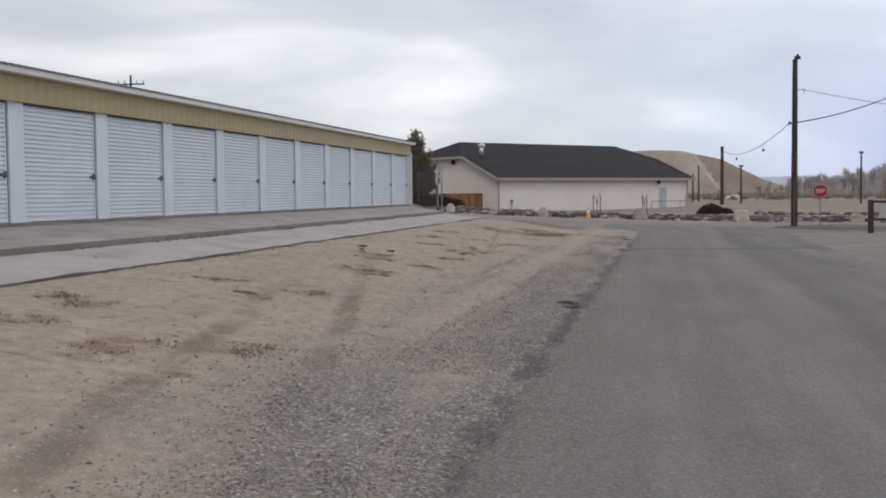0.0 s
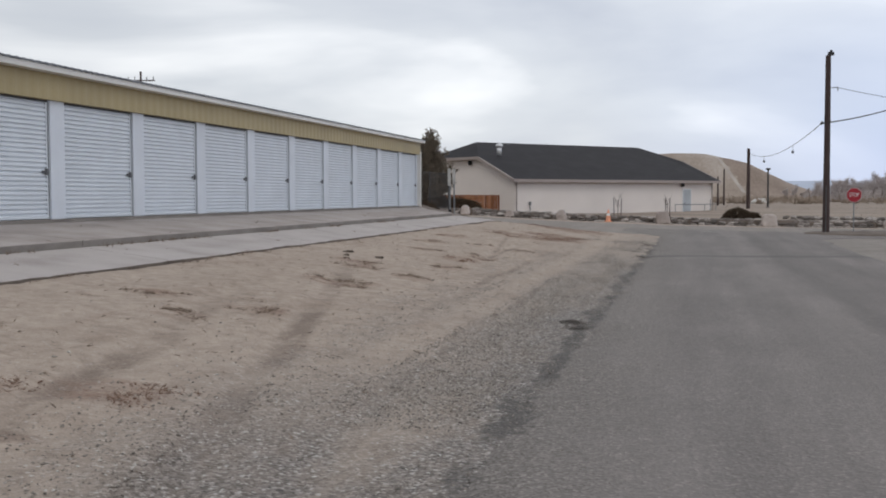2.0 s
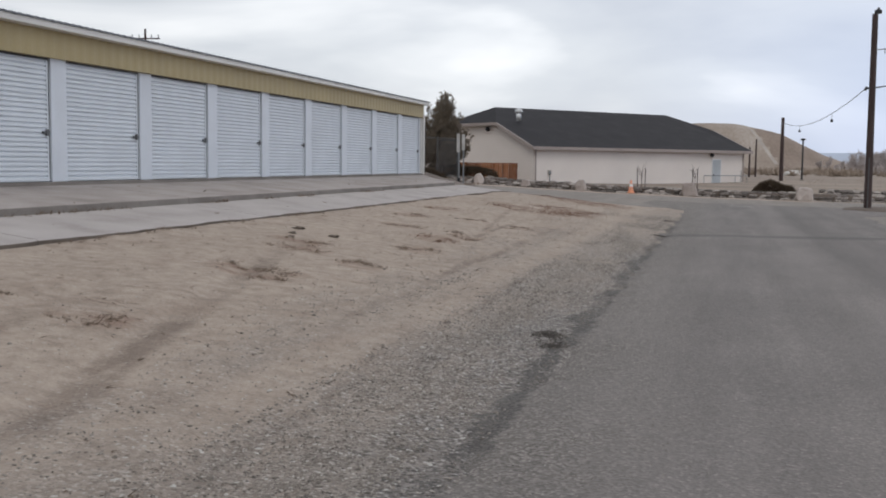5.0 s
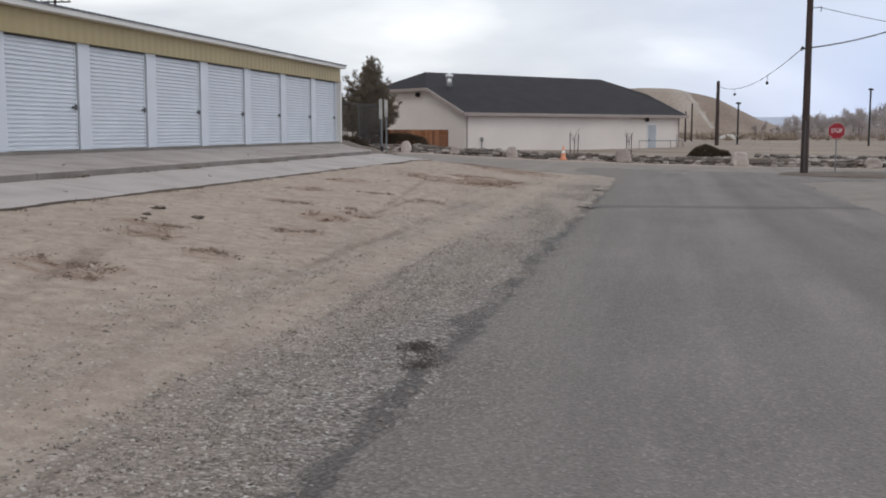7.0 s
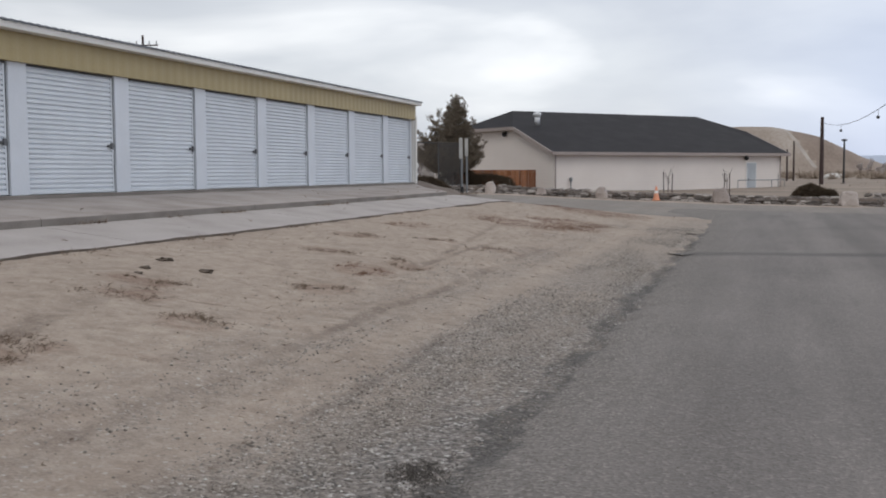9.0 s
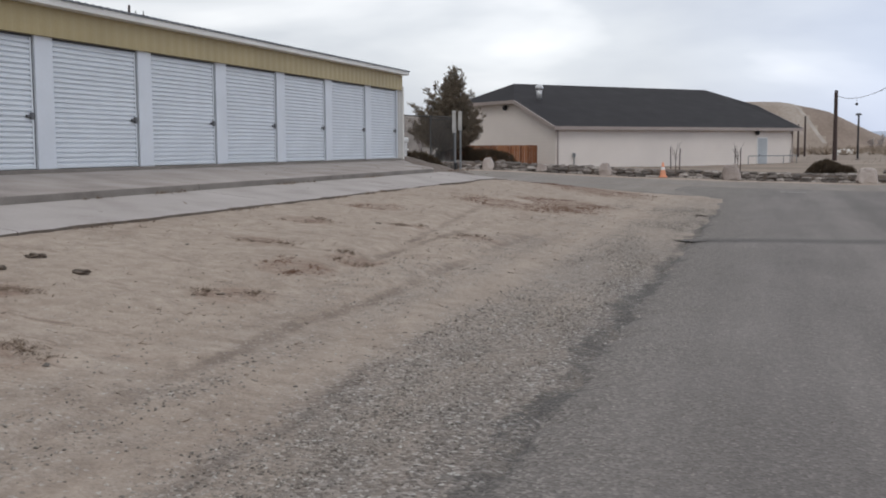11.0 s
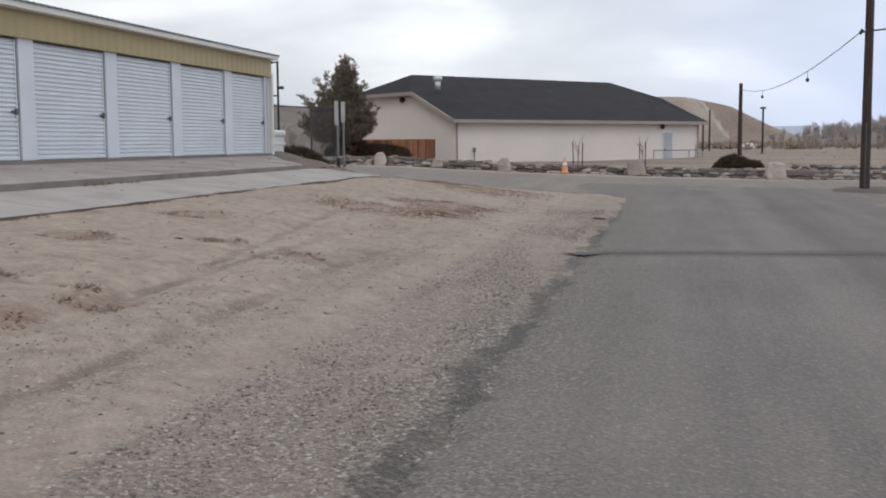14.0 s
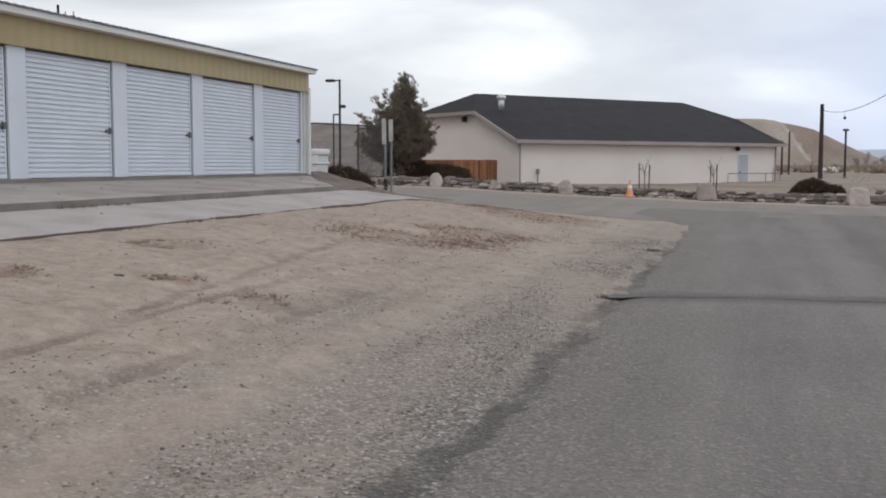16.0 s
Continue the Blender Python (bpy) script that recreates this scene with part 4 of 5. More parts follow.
cross_pole(-40.3, 55.5, 1.3, 11.0, 10)


def lamp_post(x, y, z, top, kind):
    p = thing("street_lamp", "dark steel street lamp with a flat head", "street lamp", (x, y, z), group="street lamps")
    h = top - z
    bm = bmesh.new()
    rod(bm, (0, 0, -0.1), (0, 0, h), 0.08, 0.07, 12)
    part("post", bm, M_BLACKMETAL, p)
    bm = bmesh.new()
    rod(bm, (0, 0, -0.1), (0, 0, 0.35), 0.2, 0.2, 14)
    part("base", bm, M_CONCRETE, p)
    if kind == "arm":
        bm = bmesh.new()
        box(bm, (-0.95, -0.16, h - 0.16), (-0.35, 0.16, h + 0.02), 0.04)
        part("head", bm, M_BLACKMETAL, p)
        bm = bmesh.new()
        rod(bm, (0, 0, h - 0.06), (-0.4, 0, h - 0.06), 0.05)
        part("arm", bm, M_BLACKMETAL, p)
        bm = bmesh.new()
        box(bm, (0.05, -0.1, 4.1 - z + 1.0), (0.4, 0.1, 4.3 - z + 1.0), 0.03)
        part("camera_box", bm, M_BLACKMETAL, p)
        bm = bmesh.new()
        rod(bm, (0, -0.05, 3.68), (-0.42, -0.05, 3.68), 0.05, sides=8)
        rod(bm, (-0.42, -0.05, 3.71), (-0.42, -0.05, 0.0), 0.05, sides=8)
        part("bent_pipe", bm, M_BLACKMETAL, p, "dark pipe bent over beside the post")
    else:
        bm = bmesh.new()
        rod(bm, (0, 0, h - 0.02), (0, 0, h + 0.06), 0.2, 0.24, 16)
        rod(bm, (0, 0, h + 0.06), (0, 0, h + 0.13), 0.24, 0.14, 16)
        part("head", bm, M_BLACKMETAL, p)


lamp_post(-26.6, 85.0, 1.0, 6.95, "arm")
lamp_post(5.75, 101.0, 0.2, 3.86, "disc")
lamp_post(15.9, 100.0, -0.1, 4.88, "disc")


# ---- signs and right-hand corner ----
M_BACK = material("sign_back", shade((0.46, 0.45, 0.43)), 4, 40, 0.5, 0.03, 0.3)


def build_stop_sign(x, y, z):
    s = thing("stop_sign", "red octagonal stop sign on a thin steel post", "stop sign", (x, y, z))
    bm = bmesh.new()
    box(bm, (-0.025, 0.0, -0.2), (0.025, 0.04, 2.05), 0.006)
    part("post", bm, M_METAL, s)
    R, c = 0.33, 1.74

    def octagon(r, y0, y1):
        b = bmesh.new()
        prism(b, [(r * math.cos(radians(22.5 + 45 * i)), y0, c + r * math.sin(radians(22.5 + 45 * i))) for i in range(8)], (0, y1 - y0, 0))
        return b

    part("rim", octagon(R, -0.012, 0.0), M_WHITE, s, "white border of the sign")
    part("face", octagon(R - 0.01, -0.017, -0.013), M_RED, s)
    cu = bpy.data.curves.new("letters", "FONT")
    cu.body, cu.size, cu.align_x, cu.align_y, cu.extrude = "STOP", 0.22, "CENTER", "CENTER", 0.002
    tmp = bpy.data.objects.new("tmp", cu)
    scene.collection.objects.link(tmp)
    me = bpy.data.meshes.new_from_object(tmp.evaluated_get(bpy.context.evaluated_depsgraph_get()))
    bpy.data.objects.remove(tmp)
    me.transform(pose(0, -0.021, c, 90, 0, 0) @ Matrix.Diagonal((0.78, 1.1, 1, 1)))
    me.materials.clear()
    me.materials.append(M_WHITE)
    o = new("letters", me)
    o.parent = s
    tagged(o, "white letters STOP")


build_stop_sign(6.17, 51.75, land(6.17, 51.75))


M_ISLAND = material("brown_dirt", [(0.3, (0.085, 0.065, 0.053)), (0.7, (0.18, 0.145, 0.12))], 1.5, 40, 0.95, 0.4)


def build_island():
    bm = bmesh.new()
    rows = []
    for i in range(13):
        k = i / 12
        ring = []
        for j in range(40):
            a = 2 * math.pi * j / 40
            w = 1 + 0.25 * noise.noise(Vector((math.cos(a) * 1.5, math.sin(a) * 1.5, 3)))
            x, y = 7.2 + math.cos(a) * 3.4 * w * k, 51.9 + math.sin(a) * 2.1 * w * k
            ring.append(bm.verts.new((x, y, land(x, y) + 0.13 * (1 - k ** 2) + 0.055 + 0.03 * noise.noise(Vector((x * 2, y * 2, 0))) - (0.12 if i == 12 else 0))))
        rows.append(ring)
    for p, q in zip(rows[1:], rows[2:]):
        for j in range(40):
            bm.faces.new((p[j], q[j], q[(j + 1) % 40], p[(j + 1) % 40]))
    bm.faces.new(rows[1])
    for v in rows[0]:
        bm.verts.remove(v)
    tagged(link_mesh("dirt_island", bm, M_ISLAND, smooth=True), "brown dirt island around the pole and stop sign", "dirt", kind="structure")


build_island()


def build_corner_board():
    b = thing("notice_board", "low dark wooden post and framed board beside the street", "sign board", (7.2, 45.0, land(7.2, 45.0)), -8)
    z = 1.32
    for x0, w in ((0.0, 0.11), (0.75, 0.07), (2.4, 0.11)):
        bm = bmesh.new()
        box(bm, (x0 - w, -w, -0.2), (x0 + w, w, z if w > 0.08 else z - 0.25), 0.015)
        part("post", bm, M_WOODPOLE, b)
    bm = bmesh.new()
    box(bm, (0.3, -0.05, 0.55), (2.3, 0.02, 1.2), 0.01)
    part("panel", bm, M_BACK, b, "weathered grey board")
    for zz in (0.5, 1.2):
        bm = bmesh.new()
        box(bm, (0.1, -0.07, zz), (2.3, 0.05, zz + 0.09), 0.01)
        part("rail", bm, M_WOODPOLE, b)


build_corner_board()


def build_back_sign():
    z = land(-11.75, 51.8)
    s = thing("road_sign", "steel road sign seen from its grey back", "road sign", (-11.75, 51.8, z))
    for x, h in ((-0.08, 2.15), (0.12, 2.3)):
        bm = bmesh.new()
        box(bm, (x - 0.03, -0.03, -0.2), (x + 0.03, 0.03, h), 0.006)
        part("post", bm, M_METAL, s)
    for x, y, z0, z1 in ((-0.11, -0.05, 1.66, 2.48), (0.12, -0.05, 1.75, 2.45)):
        bm = bmesh.new()
        box(bm, (x - 0.07, y, z0), (x + 0.07, y + 0.01, z1))
        part("plate", bm, M_BACK, s)
    bm = bmesh.new()
    box(bm, (-0.12, -0.06, 0.0), (-0.02, 0.06, 0.55), 0.01)
    part("base_sleeve", bm, M_BLACKMETAL, s)


build_back_sign()


# ---- chain-link fence ----
def build_chain_fence():
    x0, x1, y, zb, zt = -17.8, -12.0, 52.3, 0.85, 2.97
    fall = 0.05
    f = thing("chain_link_fence", "grey chain-link fence with steel posts", "fence", (x0, y, zb))
    L, h = x1 - x0, zt - zb
    for u in (0.0, 2.6, L - 0.95, L):
        bm = bmesh.new()
        rod(bm, (u, 0, -0.4), (u, 0, h + 0.05 - fall * u), 0.034, sides=8)
        part("post", bm, M_DULL, f)
    for z, u in ((h, L), (h - 0.4, 2.6)):
        bm = bmesh.new()
        rod(bm, (0, 0, z), (u, 0, z - fall * u), 0.022, sides=6)
        part("rail", bm, M_DULL, f)
    verts, faces = [], []
    step, w = 0.09, 0.0035
    for k in range(int((L + h) / step)):
        for s in (1, -1):
            a = k * step - h if s > 0 else k * step
            t0, t1 = max(0.0, -a) if s > 0 else max(0.0, a - L), min(h, L - a) if s > 0 else min(h, a)
            if t1 <= t0:
                continue
            p, q = (a + s * t0, t0), (a + s * t1, t1)
            n = len(verts)
            verts += [(u, 0.004 * s, v - fall * u) for u, v in ((p[0] - w, p[1]), (p[0] + w, p[1]), (q[0] + w, q[1]), (q[0] - w, q[1]))]
            faces.append((n, n + 1, n + 2, n + 3))
    me = bpy.data.meshes.new("chain_mesh")
    me.from_pydata(verts, [], faces)
    me.materials.append(M_DULL)
    o = new("chain_mesh", me)
    o.parent = f
    tagged(o, "woven wire mesh")


build_chain_fence()


def build_screen():
    """A close-woven gate panel hung between the last two fence posts."""
    x0, y, z0, z1, w = -12.93, 52.27, 1.05, 2.62, 0.9
    g = thing("chain_link_gate", "dark close-woven chain-link gate panel, shut", "gate", (x0, y, z0))
    for a, b in (((0, 0, 0), (w, 0, 0)), ((0, 0, z1 - z0), (w, 0, z1 - z0)), ((0, 0, 0), (0, 0, z1 - z0)), ((w, 0, 0), (w, 0, z1 - z0))):
        bm = bmesh.new()
        rod(bm, a, b, 0.02, sides=6)
        part("frame_bar", bm, M_DULL, g)
    n = 20
    for i in range(1, n):
        bm = bmesh.new()
        u = w * i / n
        box(bm, (u - 0.006, -0.005, 0.02), (u + 0.006, 0.005, z1 - z0 - 0.02))
        part("slat", bm, M_DULL, g)


build_screen()


# ---- wooden fence ----
def build_wood_fence():
    x0, x1, y, z0, z1 = -18.75, -13.5, 74.4, 0.3, 1.69
    f = thing("wooden_fence", "reddish cedar board fence beside the house", "fence", (x0, y, z0))
    n = int((x1 - x0) / 0.15)
    bm = bmesh.new()
    box(bm, (0, 0, 0), (0.14, 0.022, z1 - z0), 0.004)
    first = part("board", bm, M_FENCE, f)
    rnd = random.Random(4)
    for i in range(1, n):
        o = new("board", first.data)
        o.parent = f
        o.location = (i * 0.15, rnd.uniform(-0.004, 0.004), rnd.uniform(-0.015, 0.01))
    for z in (0.25, 1.1):
        bm = bmesh.new()
        box(bm, (0, 0.03, z), (x1 - x0, 0.07, z + 0.09))
        part("rail", bm, M_FENCE, f)


build_wood_fence()


# ---- plants ----
def foliage_material(name, dark, light, rough=0.8):
    m = bpy.data.materials.new(name)
    m.use_nodes = True
    nt = m.node_tree
    b = nt.nodes["Principled BSDF"]
    b.inputs["Roughness"].default_value = rough
    geo = nt.nodes.new("ShaderNodeNewGeometry")
    r = nt.nodes.new("ShaderNodeValToRGB")
    r.color_ramp.elements[0].color, r.color_ramp.elements[1].color = (*dark, 1), (*light, 1)
    nt.links.new(geo.outputs["Random Per Island"], r.inputs[0])
    nt.links.new(r.outputs[0], b.inputs["Base Color"])
    return m


M_NEEDLE = foliage_material("pine_needles", (0.095, 0.076, 0.056), (0.30, 0.247, 0.185))
M_BARK = material("bark", [(0.3, (0.05, 0.035, 0.028)), (0.7, (0.13, 0.10, 0.085))], 4, 40, 0.95, 0.5)
M_SHRUB = foliage_material("dry_shrub", (0.04, 0.027, 0.018), (0.12, 0.085, 0.05))
M_DRYWEED = foliage_material("dry_weeds", (0.125, 0.088, 0.064), (0.27, 0.205, 0.152))
M_REDWEED = foliage_material("red_weeds", (0.125, 0.064, 0.042), (0.25, 0.15, 0.10))
# far twigs are paler than bark: distance haze is mixed into their colour
M_TWIG = foliage_material("hazy_twigs", (0.40, 0.352, 0.34), (0.55, 0.5, 0.49))
M_BRUSH = foliage_material("field_brush", (0.23, 0.182, 0.142), (0.36, 0.292, 0.232))


class Blades:
    """Collects thin leaf triangles into one mesh."""

    def __init__(self, seed):
        self.v, self.f, self.r = [], [], random.Random(seed)

    def blade(self, p, d, length, w):
        d = Vector(d).normalized()
        side = d.cross(Vector((self.r.uniform(-1, 1), self.r.uniform(-1, 1), self.r.uniform(-1, 1)))).normalized() * w
        n = len(self.v)
        p = Vector(p)
        self.v += [tuple(p - side), tuple(p + side), tuple(p + d * length)]
        self.f.append((n, n + 1, n + 2))

    def tuft(self, p, axis, count, length, w, spread=1.0):
        r = self.r
        for _ in range(count):
            d = Vector(axis) + Vector((r.gauss(0, 1), r.gauss(0, 1), r.gauss(0, 1))) * spread
            self.blade(p, d, length * r.uniform(0.6, 1.2), w)

    def mesh(self, name, mat):
        me = bpy.data.meshes.new(name)
        me.from_pydata(self.v, [], self.f)
        me.materials.append(mat)
        return me


def build_pine(x, y, z):
    """A lopsided pine: a slim leader, upswept boughs and a heavy low skirt."""
    t = thing("pine_tree", "dark olive pine tree with ragged upswept branches", "tree", (x, y, z))
    r = random.Random(11)
    H_ = 5.05
    bm = bmesh.new()
    rod(bm, (-0.25, 0, -0.2), (-0.1, 0, 1.6), 0.15, 0.12, 10)
    rod(bm, (-0.1, 0, 1.6), (0.08, 0, 3.6), 0.12, 0.07, 9)
    rod(bm, (0.08, 0, 3.6), (0.16, 0, H_ - 0.1), 0.07, 0.015, 8)
    rod(bm, (-0.25, 0, 0.0), (-0.75, 0.1, 1.2), 0.09, 0.05, 8)
    part("trunk", bm, M_BARK, t)
    bl = Blades(5)
    ZS = (0.8, 1.15, 1.6, 2.1, 2.6, 3.0, 3.4, 3.8, 4.2, 4.6, 5.0)
    WEST = (1.5, 2.1, 2.35, 2.2, 1.6, 1.45, 1.3, 0.9, 0.52, 0.38, 0.1)
    EAST = (0.5, 1.45, 1.85, 1.5, 1.45, 1.1, 0.9, 0.6, 0.48, 0.38, 0.1)

    def bough(base, tip, girth, dense):
        limbs = bmesh.new()
        bend = base.lerp(tip, 0.55) - Vector((0, 0, 0.16 * (tip - base).length))
        rod(limbs, base, bend, girth, girth * 0.6, 5)
        rod(limbs, bend, tip, girth * 0.6, girth * 0.2, 5)
        m = max(7, int((tip - base).length * dense))
        for j in range(m):
            s = 0.15 + 0.85 * (j + r.random()) / m
            q = base.lerp(bend, s / 0.55) if s < 0.55 else bend.lerp(tip, (s - 0.55) / 0.45)
            fat = 0.22 * (1.15 - s) + 0.06
            p = q + Vector((r.gauss(0, fat), r.gauss(0, fat), r.gauss(0, fat * 0.7) + 0.04))
            ax = (tip - bend).normalized() + Vector((0, 0, 0.7))
            bl.tuft(p, ax, 34, 0.19, 0.0065, 0.65)
            rod(limbs, q, p, 0.007, 0.004, 3)
        part("limb", limbs, M_BARK, t)

    n = 120
    for i in range(n):
        k = i / (n - 1)
        z1 = 1.35 + (k ** 1.2) * (H_ - 1.35)
        a = i * 2.399 + r.uniform(-0.3, 0.3)
        c = math.cos(a)
        side = lerp_table(z1, ZS, EAST) if c > 0 else lerp_table(z1, ZS, WEST)
        mean = 0.5 * (lerp_table(z1, ZS, EAST) + lerp_table(z1, ZS, WEST))
        reach = (side * c * c + mean * (1 - c * c)) * r.uniform(0.72, 1.06)
        z0 = max(1.0, z1 - reach * r.uniform(0.35, 0.6))
        base = Vector((lerp_table(z0, (0, 1.6, 3.6, 5.2), (-0.25, -0.1, 0.08, 0.16)), 0, z0))
        tip = Vector((base.x + c * reach, math.sin(a) * reach, z1))
        bough(base, tip, 0.032 * (1.25 - k), lerp_table(k, (0, 0.5, 1), (48, 40, 30)))
    # boughs that stand out from the outline
    for a, b in (((-0.2, 0, 1.9), (-2.35, -0.2, 3.2)), ((-0.2, 0, 1.6), (-1.9, -0.4, 2.75)), ((0.0, 0, 2.6), (-1.55, 0.1, 4.0)), ((0, 0, 3.0), (-1.0, 0, 4.3)), ((0.05, 0, 2.7), (1.2, -0.1, 3.8)), ((-0.1, 0, 1.5), (1.85, -0.3, 2.4)), ((-0.1, 0, 1.3), (1.55, 0.2, 1.75)), ((0.1, 0, 3.7), (0.6, 0, 4.55)), ((0.1, 0, 3.7), (-0.4, 0, 4.55)), ((-0.2, 0, 1.2), (-2.0, -0.3, 1.75)), ((-0.2, 0, 1.5), (-2.2, -0.5, 2.2)), ((-0.2, 0, 1.4), (-1.7, -0.8, 1.9)), ((-0.2, 0, 1.9), (-1.6, -0.6, 2.7)), ((-0.1, 0, 1.4), (1.3, -0.7, 2.0)), ((-0.2, 0, 1.1), (-1.6, -0.5, 1.5)), ((-0.1, 0, 1.6), (1.6, -0.2, 2.8))):
        bough(Vector(a), Vector(b), 0.035, 40)
    o = new("crown", bl.mesh("crown", M_NEEDLE))
    o.parent = t


build_pine(-17.6, 71.0, 0.75)


def build_shrub(x, y, z, sx, sy, h, mat, label, count, seed, length=0.16):
    s = thing("shrub", label, "shrub", (x, y, z))
    bl = Blades(seed)
    r = bl.r
    stems = bmesh.new()
    for i in range(14):
        a = r.uniform(0, 6.283)
        rod(stems, (0, 0, -0.05), (math.cos(a) * sx * 0.5, math.sin(a) * sy * 0.5, h * r.uniform(0.4, 0.8)), 0.02, 0.006, 4)
    for _ in range(count):
        a, u = r.uniform(0, 6.283), r.random() ** 0.5
        e = r.uniform(0.0, 1.0)
        lump = 1 + 0.18 * noise.noise(Vector((math.cos(a) * 1.5, math.sin(a) * 1.5, e * 2 + seed)))
        rr = math.sqrt(max(0.0, 1 - e * e)) * (0.75 + 0.25 * u) * lump
        p = Vector((math.cos(a) * rr * sx, math.sin(a) * rr * sy, e * h * (0.85 + 0.15 * u) * lump))
        bl.tuft(p, (p.x / sx, p.y / sy, e + 0.4), 7, length, 0.012, 0.6)
    part("stems", stems, M_BARK, s)
    o = new("foliage", bl.mesh("foliage", mat))
    o.parent = s
    return s


build_shrub(1.75, 64.4, 0.2, 0.85, 0.6, 0.6, M_SHRUB, "dark brown rounded shrub behind the stone border", 1500, 21)
build_shrub(2.6, 64.4, 0.2, 0.42, 0.4, 0.36, M_SHRUB, "small brownish shrub beside the larger one", 600, 22)
build_shrub(-17.7, 72.0, 0.55, 1.4, 0.6, 1.15, M_SHRUB, "dark hedge in front of the wooden fence", 1900, 23)
build_shrub(-15.9, 72.2, 0.5, 1.6, 0.6, 0.9, M_SHRUB, "dark hedge in front of the wooden fence", 1900, 24)


M_BERM = material("brown_heaped_dirt", [(0.3, (0.105, 0.08, 0.066)), (0.5, (0.165, 0.132, 0.11)), (0.7, (0.235, 0.195, 0.165))], 2.2, 45, 0.95, 0.5)


def berm_z(x, y):
    k = smooth_step(43.5, 49.0, y)
    top = (1 - k) * (0.86 + 0.10 * smooth_step(-9.4, -11.4, x)) + k * (land(x, y) + 0.03) + 0.5 * math.exp(-((x + 12.05) / 0.8) ** 2 - ((y - 47.0) / 1.3) ** 2)
    top += 0.26 * math.exp(-((x + 10.95) / 0.6) ** 2 - ((y - 47.7) / 1.0) ** 2) + 0.22 * math.exp(-((x + 12.9) / 1.2) ** 2 - ((y - 51.8) / 1.2) ** 2)
    top += 0.05 * noise.noise(Vector((x * 1.3, y * 1.3, 4))) + 0.02 * noise.noise(Vector((x * 5, y * 5, 4)))
    k = smooth_step(-9.37, -9.62, x) * (1 - smooth_step(52.0, 54.0, y)) * smooth_step(-16.0, -14.0, x)
    k *= smooth_step(-0.25, 0.2, y - 41.3 + 1.724 * (x + 9.35))
    return land(x, y) - 0.12 + k * (top - land(x, y) + 0.12)


def build_berm():
    xs = [-16 + 0.13 * i for i in range(52)]
    ys = [40.8 + 0.16 * i for i in range(85)]
    me = grid_mesh(xs, ys, berm_z)
    me.polygons.foreach_set("use_smooth", [True] * len(me.polygons))
    me.materials.append(M_BERM)
    tagged(new("dirt_berm", me), "low mounds of brown dirt heaped past the apron's end", "dirt", kind="structure")


build_berm()
build_shrub(-13.3, 51.7, berm_z(-13.3, 51.7) - 0.03, 1.0, 0.6, 0.62, M_SHRUB, "low brown brush on a dirt hump", 1100, 25)
build_shrub(-14.9, 51.4, 0.7, 1.0, 0.6, 0.4, M_DRYWEED, "low tan dry brush beside the fence", 700, 26)


def sapling(x, y, z, stakes, h):
    s = thing("sapling", "thin leafless sapling tied between wooden stakes", "sapling", (x, y, z), group="staked saplings")
    bm = bmesh.new()
    rod(bm, (0, 0, -0.1), (0.02, 0, h * 0.6), 0.022, 0.014, 6)
    r = random.Random(int(x * 10))
    for i in range(9):
        a = r.uniform(-1.4, 1.4)
        z0 = h * r.uniform(0.4, 0.65)
        rod(bm, (0.02, 0, z0), (0.02 + 0.28 * math.sin(a), r.uniform(-0.15, 0.15), z0 + 0.5 * h * r.uniform(0.4, 0.8)), 0.008, 0.004, 4)
    part("trunk", bm, M_BARK, s)
    for dx, hh in stakes:
        bm = bmesh.new()
        rod(bm, (dx, 0.05, -0.1), (dx * 1.15, 0.05, hh), 0.025, 0.022, 6)
        part("stake", bm, M_WOODPOLE, s)


sapling(-4.86, 64.6, 0.15, ((-0.2, 1.35), (0.18, 1.3)), 1.75)
sapling(-2.06, 64.6, 0.1, ((-0.1, 1.35), (0.12, 1.35)), 1.7)


# ---- traffic cone ----
def build_cone(x, y, z):
    c = thing("traffic_cone", "faded orange traffic cone with a white band", "traffic cone", (x, y, z))
    bm = bmesh.new()
    box(bm, (-0.19, -0.19, 0), (0.19, 0.19, 0.04), 0.012)
    part("base", bm, M_ORANGE, c)
    bm = bmesh.new()
    rod(bm, (0, 0, 0.04), (0, 0, 0.68), 0.15, 0.035, 18)
    part("body", bm, M_ORANGE, c, smooth=False)
    bm = bmesh.new()
    rod(bm, (0, 0, 0.34), (0, 0, 0.47), 0.103, 0.078, 18)
    part("band", bm, M_WHITE, c, "white reflective band")


build_cone(-5.25, 62.75, land(-5.25, 62.75) + 0.02)


# ---- rail by the house door ----
def build_rail():
    r = thing("handrail", "thin grey pipe handrail beside the house door", "handrail", (0, 0, 0))
    a, b = Vector((-2.0, 87.0, 0.9)), Vector((1.1, 90.2, 0.9))
    bm = bmesh.new()
    rod(bm, a, b, 0.03, sides=6)
    part("rail", bm, M_METAL, r)
    for k in (0.0, 0.72, 0.86, 1.0):
        p = a.lerp(b, k)
        bm = bmesh.new()
        rod(bm, (p.x, p.y, -0.2), (p.x, p.y, 0.9 if k != 0.86 else 1.3), 0.025, sides=6)
        part("post", bm, M_METAL, r)


build_rail()


# ---- vehicles far off ----
M_CARPAINT = material("white_paint", shade((0.75, 0.75, 0.73), 0.95, 1.03), 1, 30, 0.3, 0.0)
M_GLASS = material("dark_glass", shade((0.03, 0.035, 0.04)), 2, 30, 0.1, 0.0)
M_TYRE = material("tyre", shade((0.02, 0.02, 0.02)), 5, 60, 0.9, 0.1)


